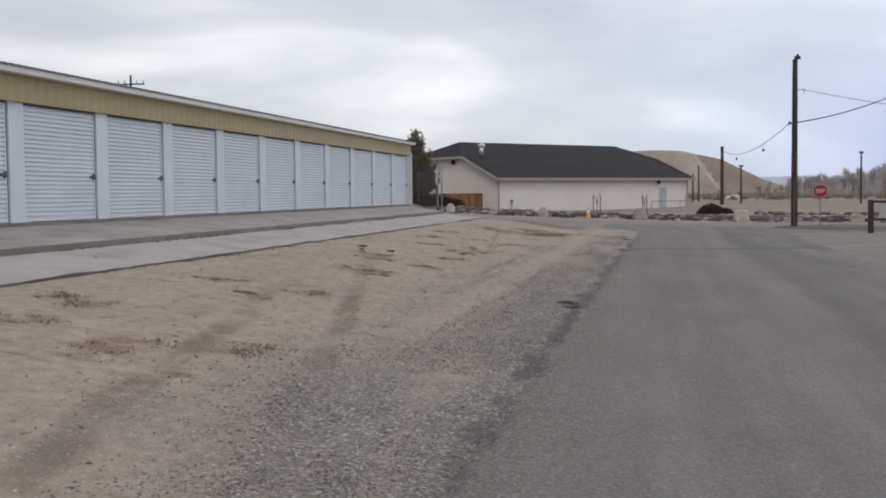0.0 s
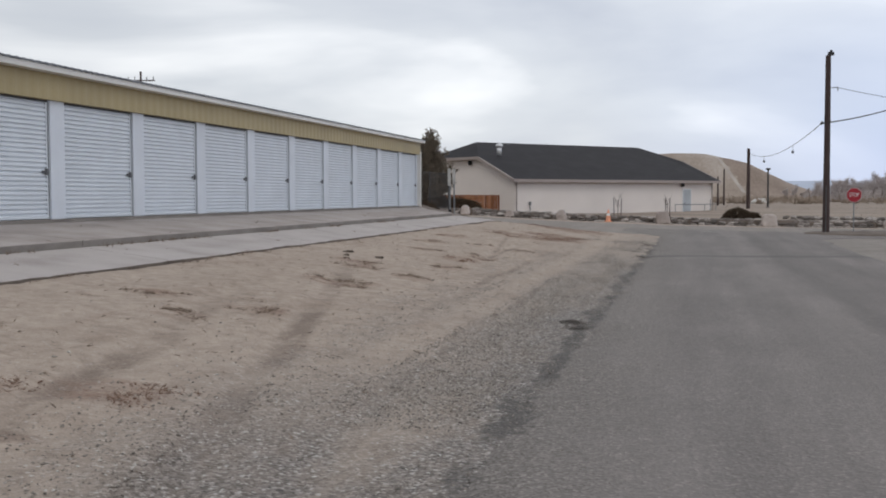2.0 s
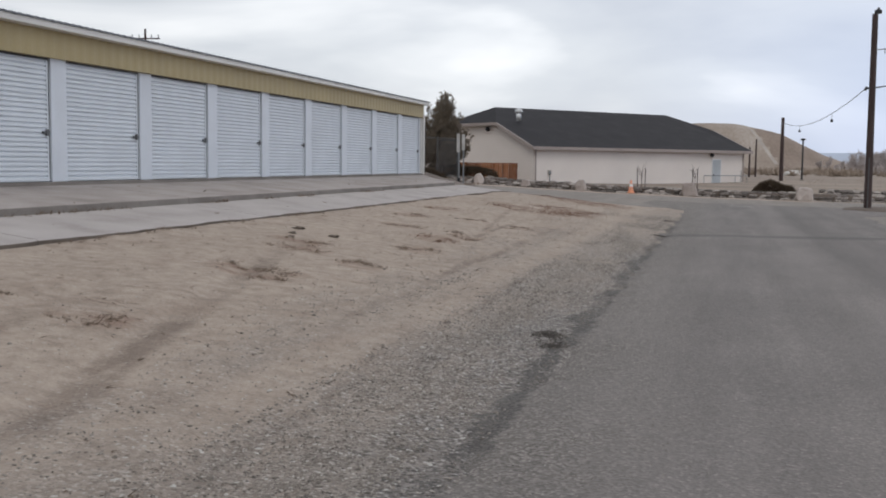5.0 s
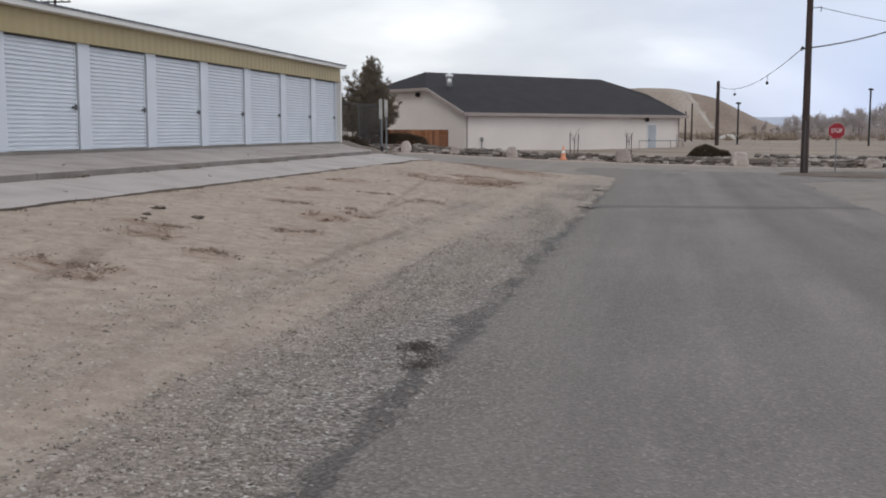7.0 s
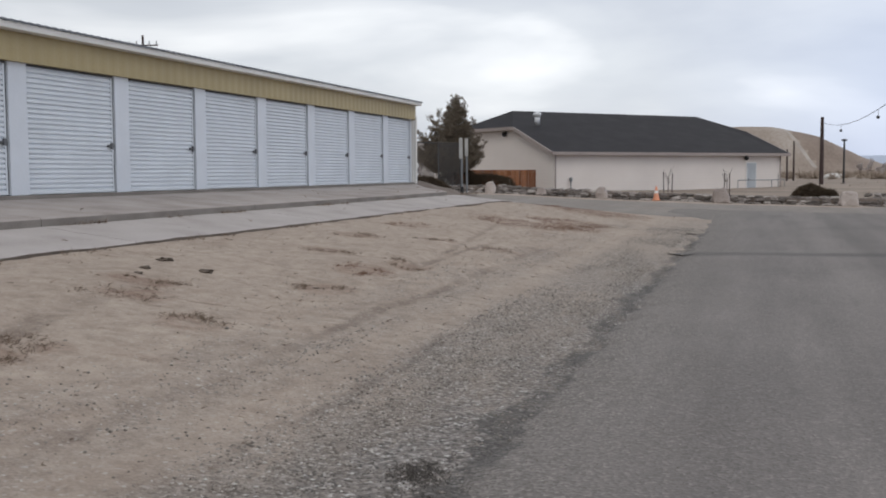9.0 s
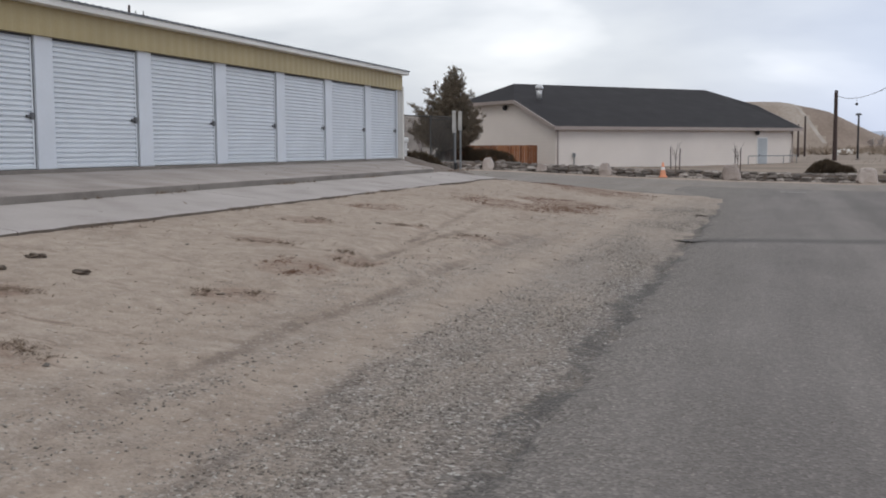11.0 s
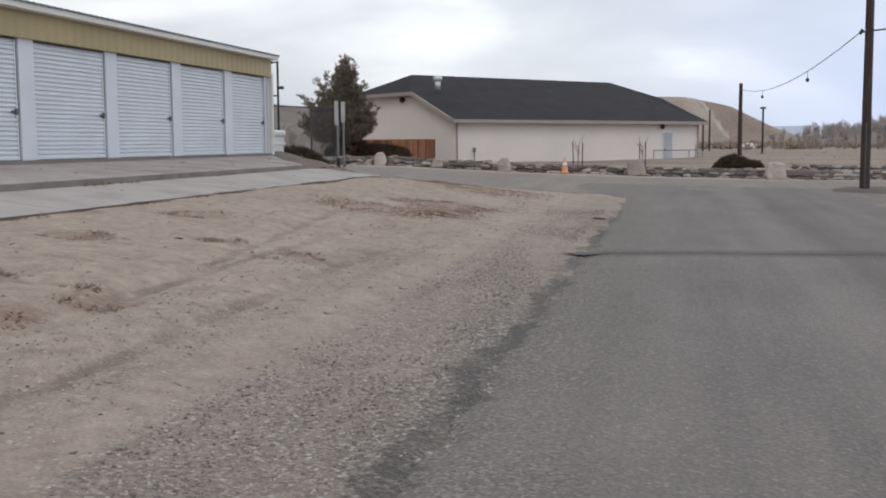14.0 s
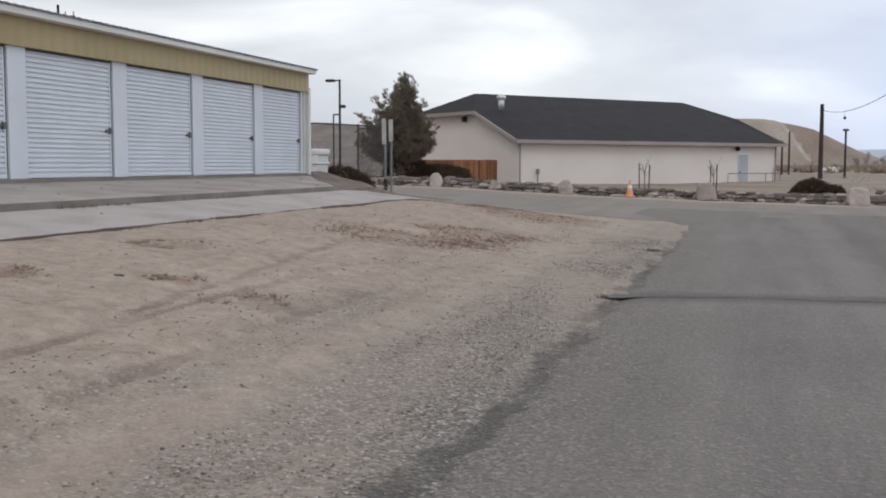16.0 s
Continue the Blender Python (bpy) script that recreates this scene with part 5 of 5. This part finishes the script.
def build_vehicle(x, y, z, turn, size, label):
    v = thing("parked_truck", label, "truck", (x, y, z), turn)
    L, W, h = size
    bm = bmesh.new()
    box(bm, (-L / 2, -W / 2, 0.35), (L / 2, W / 2, 0.35 + h * 0.45), 0.12)
    part("body", bm, M_CARPAINT, v, smooth=False)
    bm = bmesh.new()
    box(bm, (-L * 0.42, -W * 0.45, 0.35 + h * 0.44), (L * 0.22, W * 0.45, h), 0.16)
    part("cab", bm, M_CARPAINT, v)
    bm = bmesh.new()
    box(bm, (-L * 0.38, -W * 0.455, 0.35 + h * 0.52), (L * 0.16, W * 0.455, h - 0.16), 0.05)
    part("window", bm, M_GLASS, v)
    for sx in (-0.32, 0.32):
        for sy in (-1, 1):
            bm = bmesh.new()
            rod(bm, (sx * L, sy * (W / 2 - 0.2), 0.34), (sx * L, sy * (W / 2 + 0.01), 0.34), 0.34, sides=18)
            w = part("wheel", bm, M_TYRE, v)
            bm = bmesh.new()
            rod(bm, (sx * L, sy * (W / 2), 0.34), (sx * L, sy * (W / 2 + 0.02), 0.34), 0.2, sides=14)
            part("rim", bm, M_METAL, w)


build_vehicle(28.3, 285.0, 0.35, 5, (4.6, 1.8, 1.5), "small white truck far off in the field")


def build_tank(x, y, z):
    """A white cabinet with a thick rounded lid and a lower step."""
    t = thing("utility_cabinet", "white utility cabinet with a thick rounded lid beside the dirt mound", "utility cabinet", (x, y, z))
    bm = bmesh.new()
    box(bm, (-1.2, -0.45, 0.0), (-0.05, 0.45, 0.5), 0.03)
    part("base", bm, M_CARPAINT, t)
    bm = bmesh.new()
    box(bm, (-1.26, -0.5, 0.5), (0.0, 0.5, 0.58), 0.03)
    part("ledge", bm, M_CARPAINT, t)
    bm = bmesh.new()
    box(bm, (-1.22, -0.47, 0.58), (-0.04, 0.47, 0.78), 0.03)
    part("body", bm, M_CARPAINT, t)
    bm = bmesh.new()
    box(bm, (-1.26, -0.5, 0.78), (0.02, 0.5, 0.98), 0.07)
    part("lid", bm, M_CARPAINT, t)


build_tank(-13.25, 50.1, 0.95)


def build_tarp_heap(x, y):
    """A long low heap under a white sheet."""
    bm = bmesh.new()
    bmesh.ops.create_icosphere(bm, subdivisions=4, radius=1.0)
    k = (y - 2.4) * 0.0083
    for v in bm.verts:
        c = v.co.copy()
        n = 1 + 0.14 * noise.noise(c * 1.6) + 0.06 * noise.noise(c * 5)
        flat = math.copysign(abs(c.x) ** 0.7, c.x)
        v.co = Vector((flat * k * n, c.y * k * 0.6 * n, max(-0.05, c.z * k * 0.52 * n)))
    o = tagged(link_mesh("covered_heap", bm, M_SHEET, smooth=True), "low heap under a dusty white sheet in the field", "covered heap")
    o.location = (x, y, land(x, y))


M_SHEET = material("dusty_white_sheet", shade((0.62, 0.60, 0.57), 0.85, 1.1), 1.0, 12, 0.7, 0.2)
build_tarp_heap(8.8, 163.4)


# ---- far hill, trees and mountains ----
M_HILL = material("pale_spoil_heap", [(0.3, (0.225, 0.175, 0.14)), (0.5, (0.31, 0.255, 0.21)), (0.7, (0.42, 0.37, 0.325))], 0.05, 0.7, 0.95, 0.3, stretch=(2.2, 1, 0.5))
M_HILLBROWN = material("brown_spoil", [(0.3, (0.17, 0.125, 0.097)), (0.5, (0.24, 0.185, 0.148)), (0.7, (0.31, 0.25, 0.205))], 0.05, 0.7, 0.95, 0.3, stretch=(2.2, 1, 0.5))
M_HILLPATH = material("pale_track", shade((0.385, 0.34, 0.30)), 0.2, 1.0, 0.95, 0.1)
M_RANGE = material("hazy_mountains", shade((0.44, 0.49, 0.585), 0.95, 1.04), 0.002, 0.02, 1.0, 0.0)


def build_hill():
    xs = list(np.linspace(-110, 52, 82))
    ys = list(np.linspace(300, 470, 60))

    def f(x, y):
        crest = lerp_table(x, (-110, -60, -30, -5, 3, 10, 16, 22, 28, 38, 52), (0, 8, 14, 15.2, 14.9, 13.6, 11.6, 8.4, 5.2, 2.0, -1))
        s = smooth_step(312, 352, y) * (1 - smooth_step(420, 470, y))
        return crest * s + 0.7 * noise.noise(Vector((x * 0.09, y * 0.05, 1))) * s + 0.2 * s * noise.noise(Vector((x * 0.5, y * 0.1, 4))) - 0.4

    me = grid_mesh(xs, ys, f)
    me.materials.append(M_HILL)
    me.materials.append(M_HILLBROWN)
    for p in me.polygons:
        p.material_index = 1 if p.center.x > 4.6 + (352 - p.center.y) * 0.32 + 1.0 else 0
    ob = new("hill", me)
    tagged(ob, "bare tan spoil heap with a pale track down its side", "hill", kind="structure")
    bm = bmesh.new()
    pts = []
    for i in range(18):
        k = i / 17
        x, y = 4.6 + 9.0 * k, 352 - 28 * k
        pts.append((bm.verts.new((x - 0.5, y, f(x - 0.5, y) + 0.06)), bm.verts.new((x + 0.7, y, f(x + 0.7, y) + 0.06))))
    for p, q in zip(pts, pts[1:]):
        bm.faces.new((p[0], p[1], q[1], q[0]))
    part("track", bm, M_HILLPATH, ob, "pale dirt track")


build_hill()


M_SCRUB = material("scrub_slope", [(0.3, (0.125, 0.105, 0.092)), (0.5, (0.19, 0.162, 0.143)), (0.7, (0.265, 0.228, 0.20))], 0.25, 2.5, 0.95, 0.3)


def build_slope():
    """A low brown hillside behind the storage yard."""
    me = grid_mesh(list(np.linspace(-120, -21, 50)), list(np.linspace(120, 230, 40)),
                   lambda x, y: 0.2 + 6.6 * smooth_step(120, 170, y) * (1 - smooth_step(190, 230, y)) * smooth_step(-20, -34, x) * smooth_step(-120, -90, x) * (1 + 0.25 * noise.noise(Vector((x * 0.05, y * 0.05, 2)))))
    me.materials.append(M_SCRUB)
    tagged(new("hillside", me), "low brown brush-covered hillside behind the yard", "hill", kind="structure")


build_slope()


def build_range():
    xs = list(np.linspace(-3200, 3200, 160))
    bm = bmesh.new()
    lo, hi = [], []
    for x in xs:
        y = 3300 + 60 * noise.noise(Vector((x * 0.002, 0, 0)))
        h = 40 + 26 * noise.noise(Vector((x * 0.0016, 3, 0))) + 12 * noise.noise(Vector((x * 0.008, 7, 0)))
        lo.append(bm.verts.new((x, y - 250, -5)))
        hi.append(bm.verts.new((x, y, max(12, h))))
    for i in range(len(xs) - 1):
        bm.faces.new((lo[i], lo[i + 1], hi[i + 1], hi[i]))
    tagged(link_mesh("backdrop", bm, M_RANGE, smooth=True), "low hazy blue mountain range on the horizon", "mountains", kind="structure")


build_range()


def bare_tree_mesh(seed, h):
    """A leafless tree: trunk and four orders of thin branches as flat-sided twigs."""
    r = random.Random(seed)
    trunk, verts, faces = bmesh.new(), [], []

    def grow(p, d, length, rad, order):
        q = p + d * length
        if order < 2:
            rod(trunk, p, q, rad, rad * 0.6, 5)
        else:
            side = d.cross(Vector((r.uniform(-1, 1), r.uniform(-1, 1), 0.1))).normalized() * rad
            n = len(verts)
            verts.extend([tuple(p - side), tuple(p + side), tuple(q)])
            faces.append((n, n + 1, n + 2))
        if order >= 5:
            return
        for _ in range((5, 5, 4, 4, 4)[order]):
            k = r.uniform(0.35, 1.0)
            nd = (d + Vector((r.gauss(0, 0.36), r.gauss(0, 0.36), r.gauss(0.3, 0.25)))).normalized()
            grow(p + d * length * k, nd, length * r.uniform(0.5, 0.75), max(rad * 0.5, 0.02), order + 1)

    grow(Vector((0, 0, -0.2)), Vector((r.uniform(-0.1, 0.1), 0, 1)).normalized(), h * 0.3, h * 0.012, 0)
    me = bpy.data.meshes.new("crown")
    me.from_pydata(verts, [], faces)
    me.materials.append(M_TWIG)
    return trunk, me


def build_tree_line():
    r = random.Random(8)
    kinds = []
    for s in range(4):
        t = thing("bare_tree", "tall leafless grey-brown tree in the distance", "tree", (0, 0, 0), 0, "distant bare trees")
        trunk, me = bare_tree_mesh(s, 7.0)
        part("trunk", trunk, M_BARK, t)
        o = new("crown", me)
        o.parent = t
        kinds.append(t)
    spots = []
    for i in range(230):
        x = r.uniform(19, 84)
        y = 205 + r.uniform(-14, 45) - 0.35 * (x - 20)
        spots.append((x, y, r.uniform(0.6, 1.05) * lerp_table(x, (20, 30, 45, 60), (0.75, 1.1, 1.35, 1.6))))
    for i in range(12):
        spots.append((r.uniform(-60, -32), r.uniform(130, 190), r.uniform(0.5, 0.8)))
    for i, (x, y, s) in enumerate(spots):
        src = kinds[i % 4]
        m = Matrix.LocRotScale((x, y, land(x, y) - 0.1), Euler((0, 0, r.uniform(0, 6.28))), None)
        if i < 4:
            src.matrix_basis = m
            src.scale = (s, s, s)
        else:
            c = copy_thing(src, m)
            c.scale = (s, s, s * r.uniform(0.85, 1.2))


build_tree_line()


def brush_field():
    bl = Blades(31)
    r = bl.r
    for _ in range(3200):
        y = 66 + (r.random() ** 1.6) * 230
        x = r.uniform(-8 if y > 96 else 3, 20 + y * 0.35)
        if y < 68 and x < 6:
            continue
        s = r.uniform(0.06, 0.2)
        bl.tuft((x, y, land(x, y)), (0, 0, 0.45), 9, s, s * 0.05, 0.9)
    for _ in range(900):
        y = r.uniform(150, 290)
        x = r.uniform(-4, 66)
        s = r.uniform(0.5, 1.5)
        bl.tuft((x, y, land(x, y)), (0, 0, 0.8), 26, s, s * 0.06, 0.8)
    for _ in range(240):
        x, y = r.uniform(-50, -13), r.uniform(95, 160)
        s = r.uniform(0.3, 1.2)
        bl.tuft((x, y, land(x, y)), (0, 0, 0.8), 26, s, s * 0.06, 0.8)
    tagged(new("brush", bl.mesh("brush", M_BRUSH)), "dry tan brush across the far field", "brush", kind="stuff")


brush_field()


def thicket():
    bl = Blades(61)
    r = bl.r
    for _ in range(1100):
        x = r.uniform(21, 92)
        y = r.uniform(188, 262) - 0.3 * (x - 20)
        h = r.uniform(1.6, 4.2) * lerp_table(x, (20, 28, 45, 60), (0.3, 0.55, 1.0, 1.4)) * (1 + 0.35 * noise.noise(Vector((x * 0.18, 4, 0))))
        bl.tuft((x, y, land(x, y) - 0.1), (0, 0, 1.5), 34, h, 0.035, 0.42)
        for _ in range(16):
            p = (x + r.gauss(0, 0.5), y, land(x, y) + h * r.uniform(0.4, 0.95))
            bl.tuft(p, (0, 0, 1), 4, h * 0.3, 0.03, 0.7)
    tagged(new("thicket", bl.mesh("thicket", M_TWIG)), "grey-brown leafless thicket along the far field", "thicket", kind="stuff")


thicket()


# ---- stone border ----
def block_rock(seed, half, tall):
    """A rough squared boulder standing on z = 0."""
    bm = bmesh.new()
    bmesh.ops.create_icosphere(bm, subdivisions=3, radius=1.0)
    for v in bm.verts:
        c = Vector([math.copysign(abs(q) ** 0.5, q) for q in v.co])
        n = 0.34 * noise.noise(c * 1.1 + Vector((seed * 7.1, seed * 3.7, 0))) + 0.08 * noise.noise(c * 3.3 + Vector((0, seed * 5.3, 9)))
        c *= 0.92 + n
        taper = 1.0 - 0.12 * c.z
        v.co = Vector((c.x * half * taper, c.y * half * 0.8 * taper, (c.z + 0.9) * tall * 0.52))
    return bm


def build_border():
    b = thing("stone_border", "low dry-laid border of grey field stones along the street", "stone border")
    r = random.Random(17)
    kinds = []
    for s in range(9):
        bm = rock_mesh(s, (1.0, 0.8, 0.75), 2, 0.45)
        me = bpy.data.meshes.new("stone")
        bm.to_mesh(me)
        bm.free()
        me.materials.append(M_STONE)
        kinds.append(me)
    x = -16.0
    while x < 13.5:
        hump = 0.10 * noise.noise(Vector((x * 0.5, 2, 0)))
        for row in range(3):
            yy = 63.15 + 0.10 * row + r.uniform(-0.05, 0.05)
            o = new("stone", kinds[r.randrange(9)])
            o.parent = b
            o.location = (x + r.uniform(-0.12, 0.12), yy, land(x, yy) - 0.03 + (0, 0.14, 0.27)[row] + hump * row * 0.6)
            o.rotation_euler = (r.uniform(-0.15, 0.15), r.uniform(-0.15, 0.15), r.choice((0, 3.14)) + r.uniform(-0.4, 0.4))
            o.scale = (r.uniform(0.18, 0.33), r.uniform(0.16, 0.23), r.uniform(0.15, 0.24))
        x += r.uniform(0.34, 0.46)
    # a second, shorter run of stones bends away behind the first
    for i in range(30):
        u = i / 29
        x, yy = 4.6 + 9.5 * u, 66.0 + 1.6 * (u - 0.3) ** 2
        for row in range(2):
            o = new("stone", kinds[r.randrange(9)])
            o.parent = b
            o.location = (x + r.uniform(-0.1, 0.1), yy + 0.1 * row, land(x, yy) + 0.2 + 0.17 * row)
            o.rotation_euler = (r.uniform(-0.15, 0.15), r.uniform(-0.15, 0.15), r.choice((0, 3.14)) + r.uniform(-0.3, 0.3))
            o.scale = (r.uniform(0.2, 0.32), 0.2, r.uniform(0.18, 0.28))
    # soil heaped behind the stones
    bm = bmesh.new()
    rows = []
    for i in range(60):
        x = -16.2 + i * 0.5
        rows.append([bm.verts.new((x, yy, land(x, yy) + dz + 0.05 * noise.noise(Vector((x, yy, 1))))) for yy, dz in ((63.2, -0.08), (63.24, 0.30), (63.6, 0.36), (65.2, 0.24), (67.5, -0.1))])
    for p, q in zip(rows, rows[1:]):
        for i in range(4):
            bm.faces.new((p[i], q[i], q[i + 1], p[i + 1]))
    part("soil", bm, M_ISLAND, b, "brown soil heaped behind the stones", smooth=True)
    for x, y, sx, h, sd in ((-7.9, 63.05, 0.29, 0.66, 3), (-2.3, 62.95, 0.38, 0.76, 5), (3.4, 62.95, 0.41, 0.78, 8), (-13.5, 63.1, 0.27, 0.62, 13), (9.6, 63.0, 0.4, 0.55, 15), (-10.9, 63.2, 0.26, 0.45, 19)):
        bm = block_rock(sd, sx, h)
        o = tagged(link_mesh("boulder", bm, M_BOULDER), "pale pinkish boulder set upright in the stone border", "boulder", "border boulders")
        o.location = (x, y, land(x, y) - 0.04)


build_border()


# ---- weeds, clods and gravel ----
def build_weeds():
    dry, red = Blades(41), Blades(42)
    r = random.Random(43)

    def patch(bl, x, y, n, sx, sy, length, lay=0.9):
        for _ in range(n):
            px, py = x + r.gauss(0, sx), y + r.gauss(0, sy)
            bl.tuft((px, py, ground_z(px, py) - 0.005), (r.choice((-1, 1)) * 1.2, r.uniform(-0.4, 0.4), 0.1), 9, length * 0.8, 0.0022, 0.4)

    for cx, cy, rx, ry in RED_SPOTS:
        big = rx > 0.7
        bl = red if big or (cx, cy) in ((-5.3, 8.42), (-4.55, 9.05), (-5.12, 23.15), (-6.85, 30.05)) else dry
        # a mat is several uneven clumps
        for _ in range(26 if big else 5):
            u, v = cx + r.uniform(-0.75, 0.75) * rx, cy + r.uniform(-0.75, 0.75) * ry
            k = r.uniform(0.12, 0.4)
            patch(bl, u, v, int(10 + 40 * k), rx * k * 0.7, ry * k * 0.6, 0.07)
            for _ in range(int(30 * k)):
                px, py = u + r.gauss(0, rx * k * 0.5), v + r.gauss(0, ry * k * 0.5)
                bl.tuft((px, py, ground_z(px, py) - 0.005), (r.uniform(-0.6, 0.6), r.uniform(-0.3, 0.3), 0.35), 8, r.uniform(0.03, 0.08), 0.0022, 0.6)
    for _ in range(1700):
        y = r.uniform(0, 45)
        x = r.choice((-9.30, -7.88)) + r.gauss(0, 0.04)
        if noise.noise(Vector((x, y * 0.6, 3))) < 0.02:
            continue
        z = slab_z(-9.33) if x < -9 else ground_z(x + 0.08, y)
        dry.tuft((x, y, z), (0.2, 0, 0.6), 5, 0.07, 0.005, 0.8)
    for _ in range(900):
        x, y = r.uniform(-7.6, -3.0), r.uniform(3, 48)
        dry.tuft((x, y, ground_z(x, y)), (r.choice((-1, 1)), r.uniform(-0.5, 0.5), 0.1), 4, r.uniform(0.03, 0.09), 0.003, 0.3)
    for _ in range(34):
        x, y = r.uniform(-11.3, -8.2), r.uniform(2, 44)
        z = (apron_z(x) if x < -9.35 else slab_z(x)) + 0.004
        dry.tuft((x, y, z), (r.choice((-1, 1)), r.uniform(-0.6, 0.6), 0.08), 4, r.uniform(0.05, 0.14), 0.004, 0.2)
    tagged(new("dry_weeds", dry.mesh("dry_weeds", M_DRYWEED)), "flattened dry tan weeds on the dirt bank", "weeds", kind="stuff")
    tagged(new("red_weeds", red.mesh("red_weeds", M_REDWEED)), "matted reddish-brown dead weeds on the bank", "weeds", kind="stuff")


build_weeds()

M_DEAD = foliage_material("dead_weed", (0.07, 0.061, 0.055), (0.16, 0.142, 0.127))


def edge_weeds():
    bl = Blades(70)
    r = bl.r
    spots = [(-2.08, 15.95, 0.15, 520), (-1.98, 15.45, 0.12, 220), (-1.95, 31.05, 0.12, 260), (-2.06, 37.8, 0.14, 260)]
    for x, y, sx, n in spots:
        for _ in range(n):
            px, py = x + r.gauss(0, sx * 0.5), y + r.gauss(0, sx * 0.8)
            bl.tuft((px, py, max(ground_z(px, py), road_z(px, py) - 0.03)), (0, 0, 0.1), 6, 0.026, 0.0022, 0.9)
    tagged(new("edge_weeds", bl.mesh("edge_weeds", M_DEAD)), "low dark mats of dead weeds at the road edge", "weeds", kind="stuff")


edge_weeds()

M_CLOD = material("dark_clod", shade((0.115, 0.089, 0.07), 0.6, 1.4), 6, 50, 0.95, 0.5)
for i, (x, y, s) in enumerate(((-6.9, 21.5, 0.13), (-6.7, 20.8, 0.10), (-6.2, 21.2, 0.12), (-6.6, 20.5, 0.07), (-5.0, 21.4, 0.05), (-4.0, 20.9, 0.05), (-5.9, 27.6, 0.07), (-5.7, 26.9, 0.04), (-3.3, 21.2, 0.04))):
    o = tagged(link_mesh("clod", rock_mesh(30 + i, (s * 0.6, s * 0.55, s * 0.34), 3, 0.9), M_CLOD), "dark clod of earth lying on the bank", "clod", "clods on the bank")
    o.location = (x, y, ground_z(x, y) - 0.01)

M_PEBBLE = bpy.data.materials.new("gravel_stones")
M_PEBBLE.use_nodes = True


def pebble_nodes():
    nt = M_PEBBLE.node_tree
    b = nt.nodes["Principled BSDF"]
    b.inputs["Roughness"].default_value = 0.85
    geo, r = nt.nodes.new("ShaderNodeNewGeometry"), nt.nodes.new("ShaderNodeValToRGB")
    e = r.color_ramp.elements
    e[0].color, e[1].color = (0.101, 0.088, 0.077, 1), (0.505, 0.475, 0.436, 1)
    e.new(0.4).color = (0.232, 0.203, 0.175, 1)
    e.new(0.9).color = (0.343, 0.305, 0.269, 1)
    nt.links.new(geo.outputs["Random Per Island"], r.inputs[0])
    nt.links.new(r.outputs[0], b.inputs["Base Color"])


pebble_nodes()


def build_gravel():
    r = random.Random(51)
    verts, faces = [], []

    def pebble(x, y, z, s):
        n = len(verts)
        a = r.uniform(0, 6.28)
        ca, sa = math.cos(a), math.sin(a)
        sx, sy, sz = s * r.uniform(0.7, 1.4), s * r.uniform(0.6, 1.1), s * r.uniform(0.35, 0.7)
        for dx, dy, dz in ((1, 0.1, 0), (0.2, 1, 0.1), (-1, -0.1, 0), (-0.1, -1, -0.1), (0.15, 0.1, 1), (0, 0, -1)):
            dx, dy = dx * sx * r.uniform(0.8, 1.2), dy * sy * r.uniform(0.8, 1.2)
            verts.append((x + dx * ca - dy * sa, y + dx * sa + dy * ca, z + dz * sz))
        faces.extend([(n, n + 1, n + 4), (n + 1, n + 2, n + 4), (n + 2, n + 3, n + 4), (n + 3, n, n + 4), (n + 1, n, n + 5), (n + 2, n + 1, n + 5), (n + 3, n + 2, n + 5), (n, n + 3, n + 5)])

    made = 0
    while made < 50000:
        y = 2.5 + 38 * r.random() ** 1.25
        x = -1.95 - abs(r.gauss(0, 1.05)) + r.uniform(-0.1, 0.3)
        if x < -7.5 or (x > -1.8 and r.random() < 0.6) or r.random() > 0.6 + 1.1 * noise.noise(Vector((x * 1.6, y * 0.3, 11))) + 0.8 * noise.noise(Vector((x * 0.5, y * 0.6, 2))) - 0.3 * smooth_step(22, 32, y):
            continue
        if x > -2.1 and r.random() < 0.82:
            continue
        if abs(x + 3.42) < 0.22 and y > 10 and r.random() < 0.75:
            continue
        s = r.choice((0.005, 0.006, 0.008, 0.010, 0.013)) * r.uniform(0.8, 1.25)
        pebble(x, y, max(ground_z(x, y), road_z(x, y) - 0.035 if x > -1.9 else -9) + s * 0.15, s)
        made += 1
    for _ in range(1500):
        x, y = r.uniform(-7.6, -2.2), r.uniform(2, 46)
        s = r.uniform(0.004, 0.010) if r.random() < 0.93 else r.uniform(0.013, 0.024)
        pebble(x, y, ground_z(x, y) + s * 0.2, s)
    for _ in range(17000):
        y = 2.5 + 30 * r.random() ** 1.3
        x = r.uniform(-6.2, -2.6)
        if r.random() > 0.55 + 1.3 * noise.noise(Vector((x * 0.7, y * 0.35, 21))):
            continue
        s = r.uniform(0.003, 0.0065)
        pebble(x, y, ground_z(x, y) + s * 0.1, s)
    for _ in range(2500):
        x, y = -1.75 + abs(r.gauss(0, 0.6)), r.uniform(3, 38)
        s = r.uniform(0.003, 0.007)
        pebble(x, y, road_z(x, y) + s * 0.3, s)
    me = bpy.data.meshes.new("gravel")
    me.from_pydata(verts, [], faces)
    me.materials.append(M_PEBBLE)
    tagged(new("gravel", me), "loose grey and white gravel along the road edge", "gravel", kind="stuff")


build_gravel()
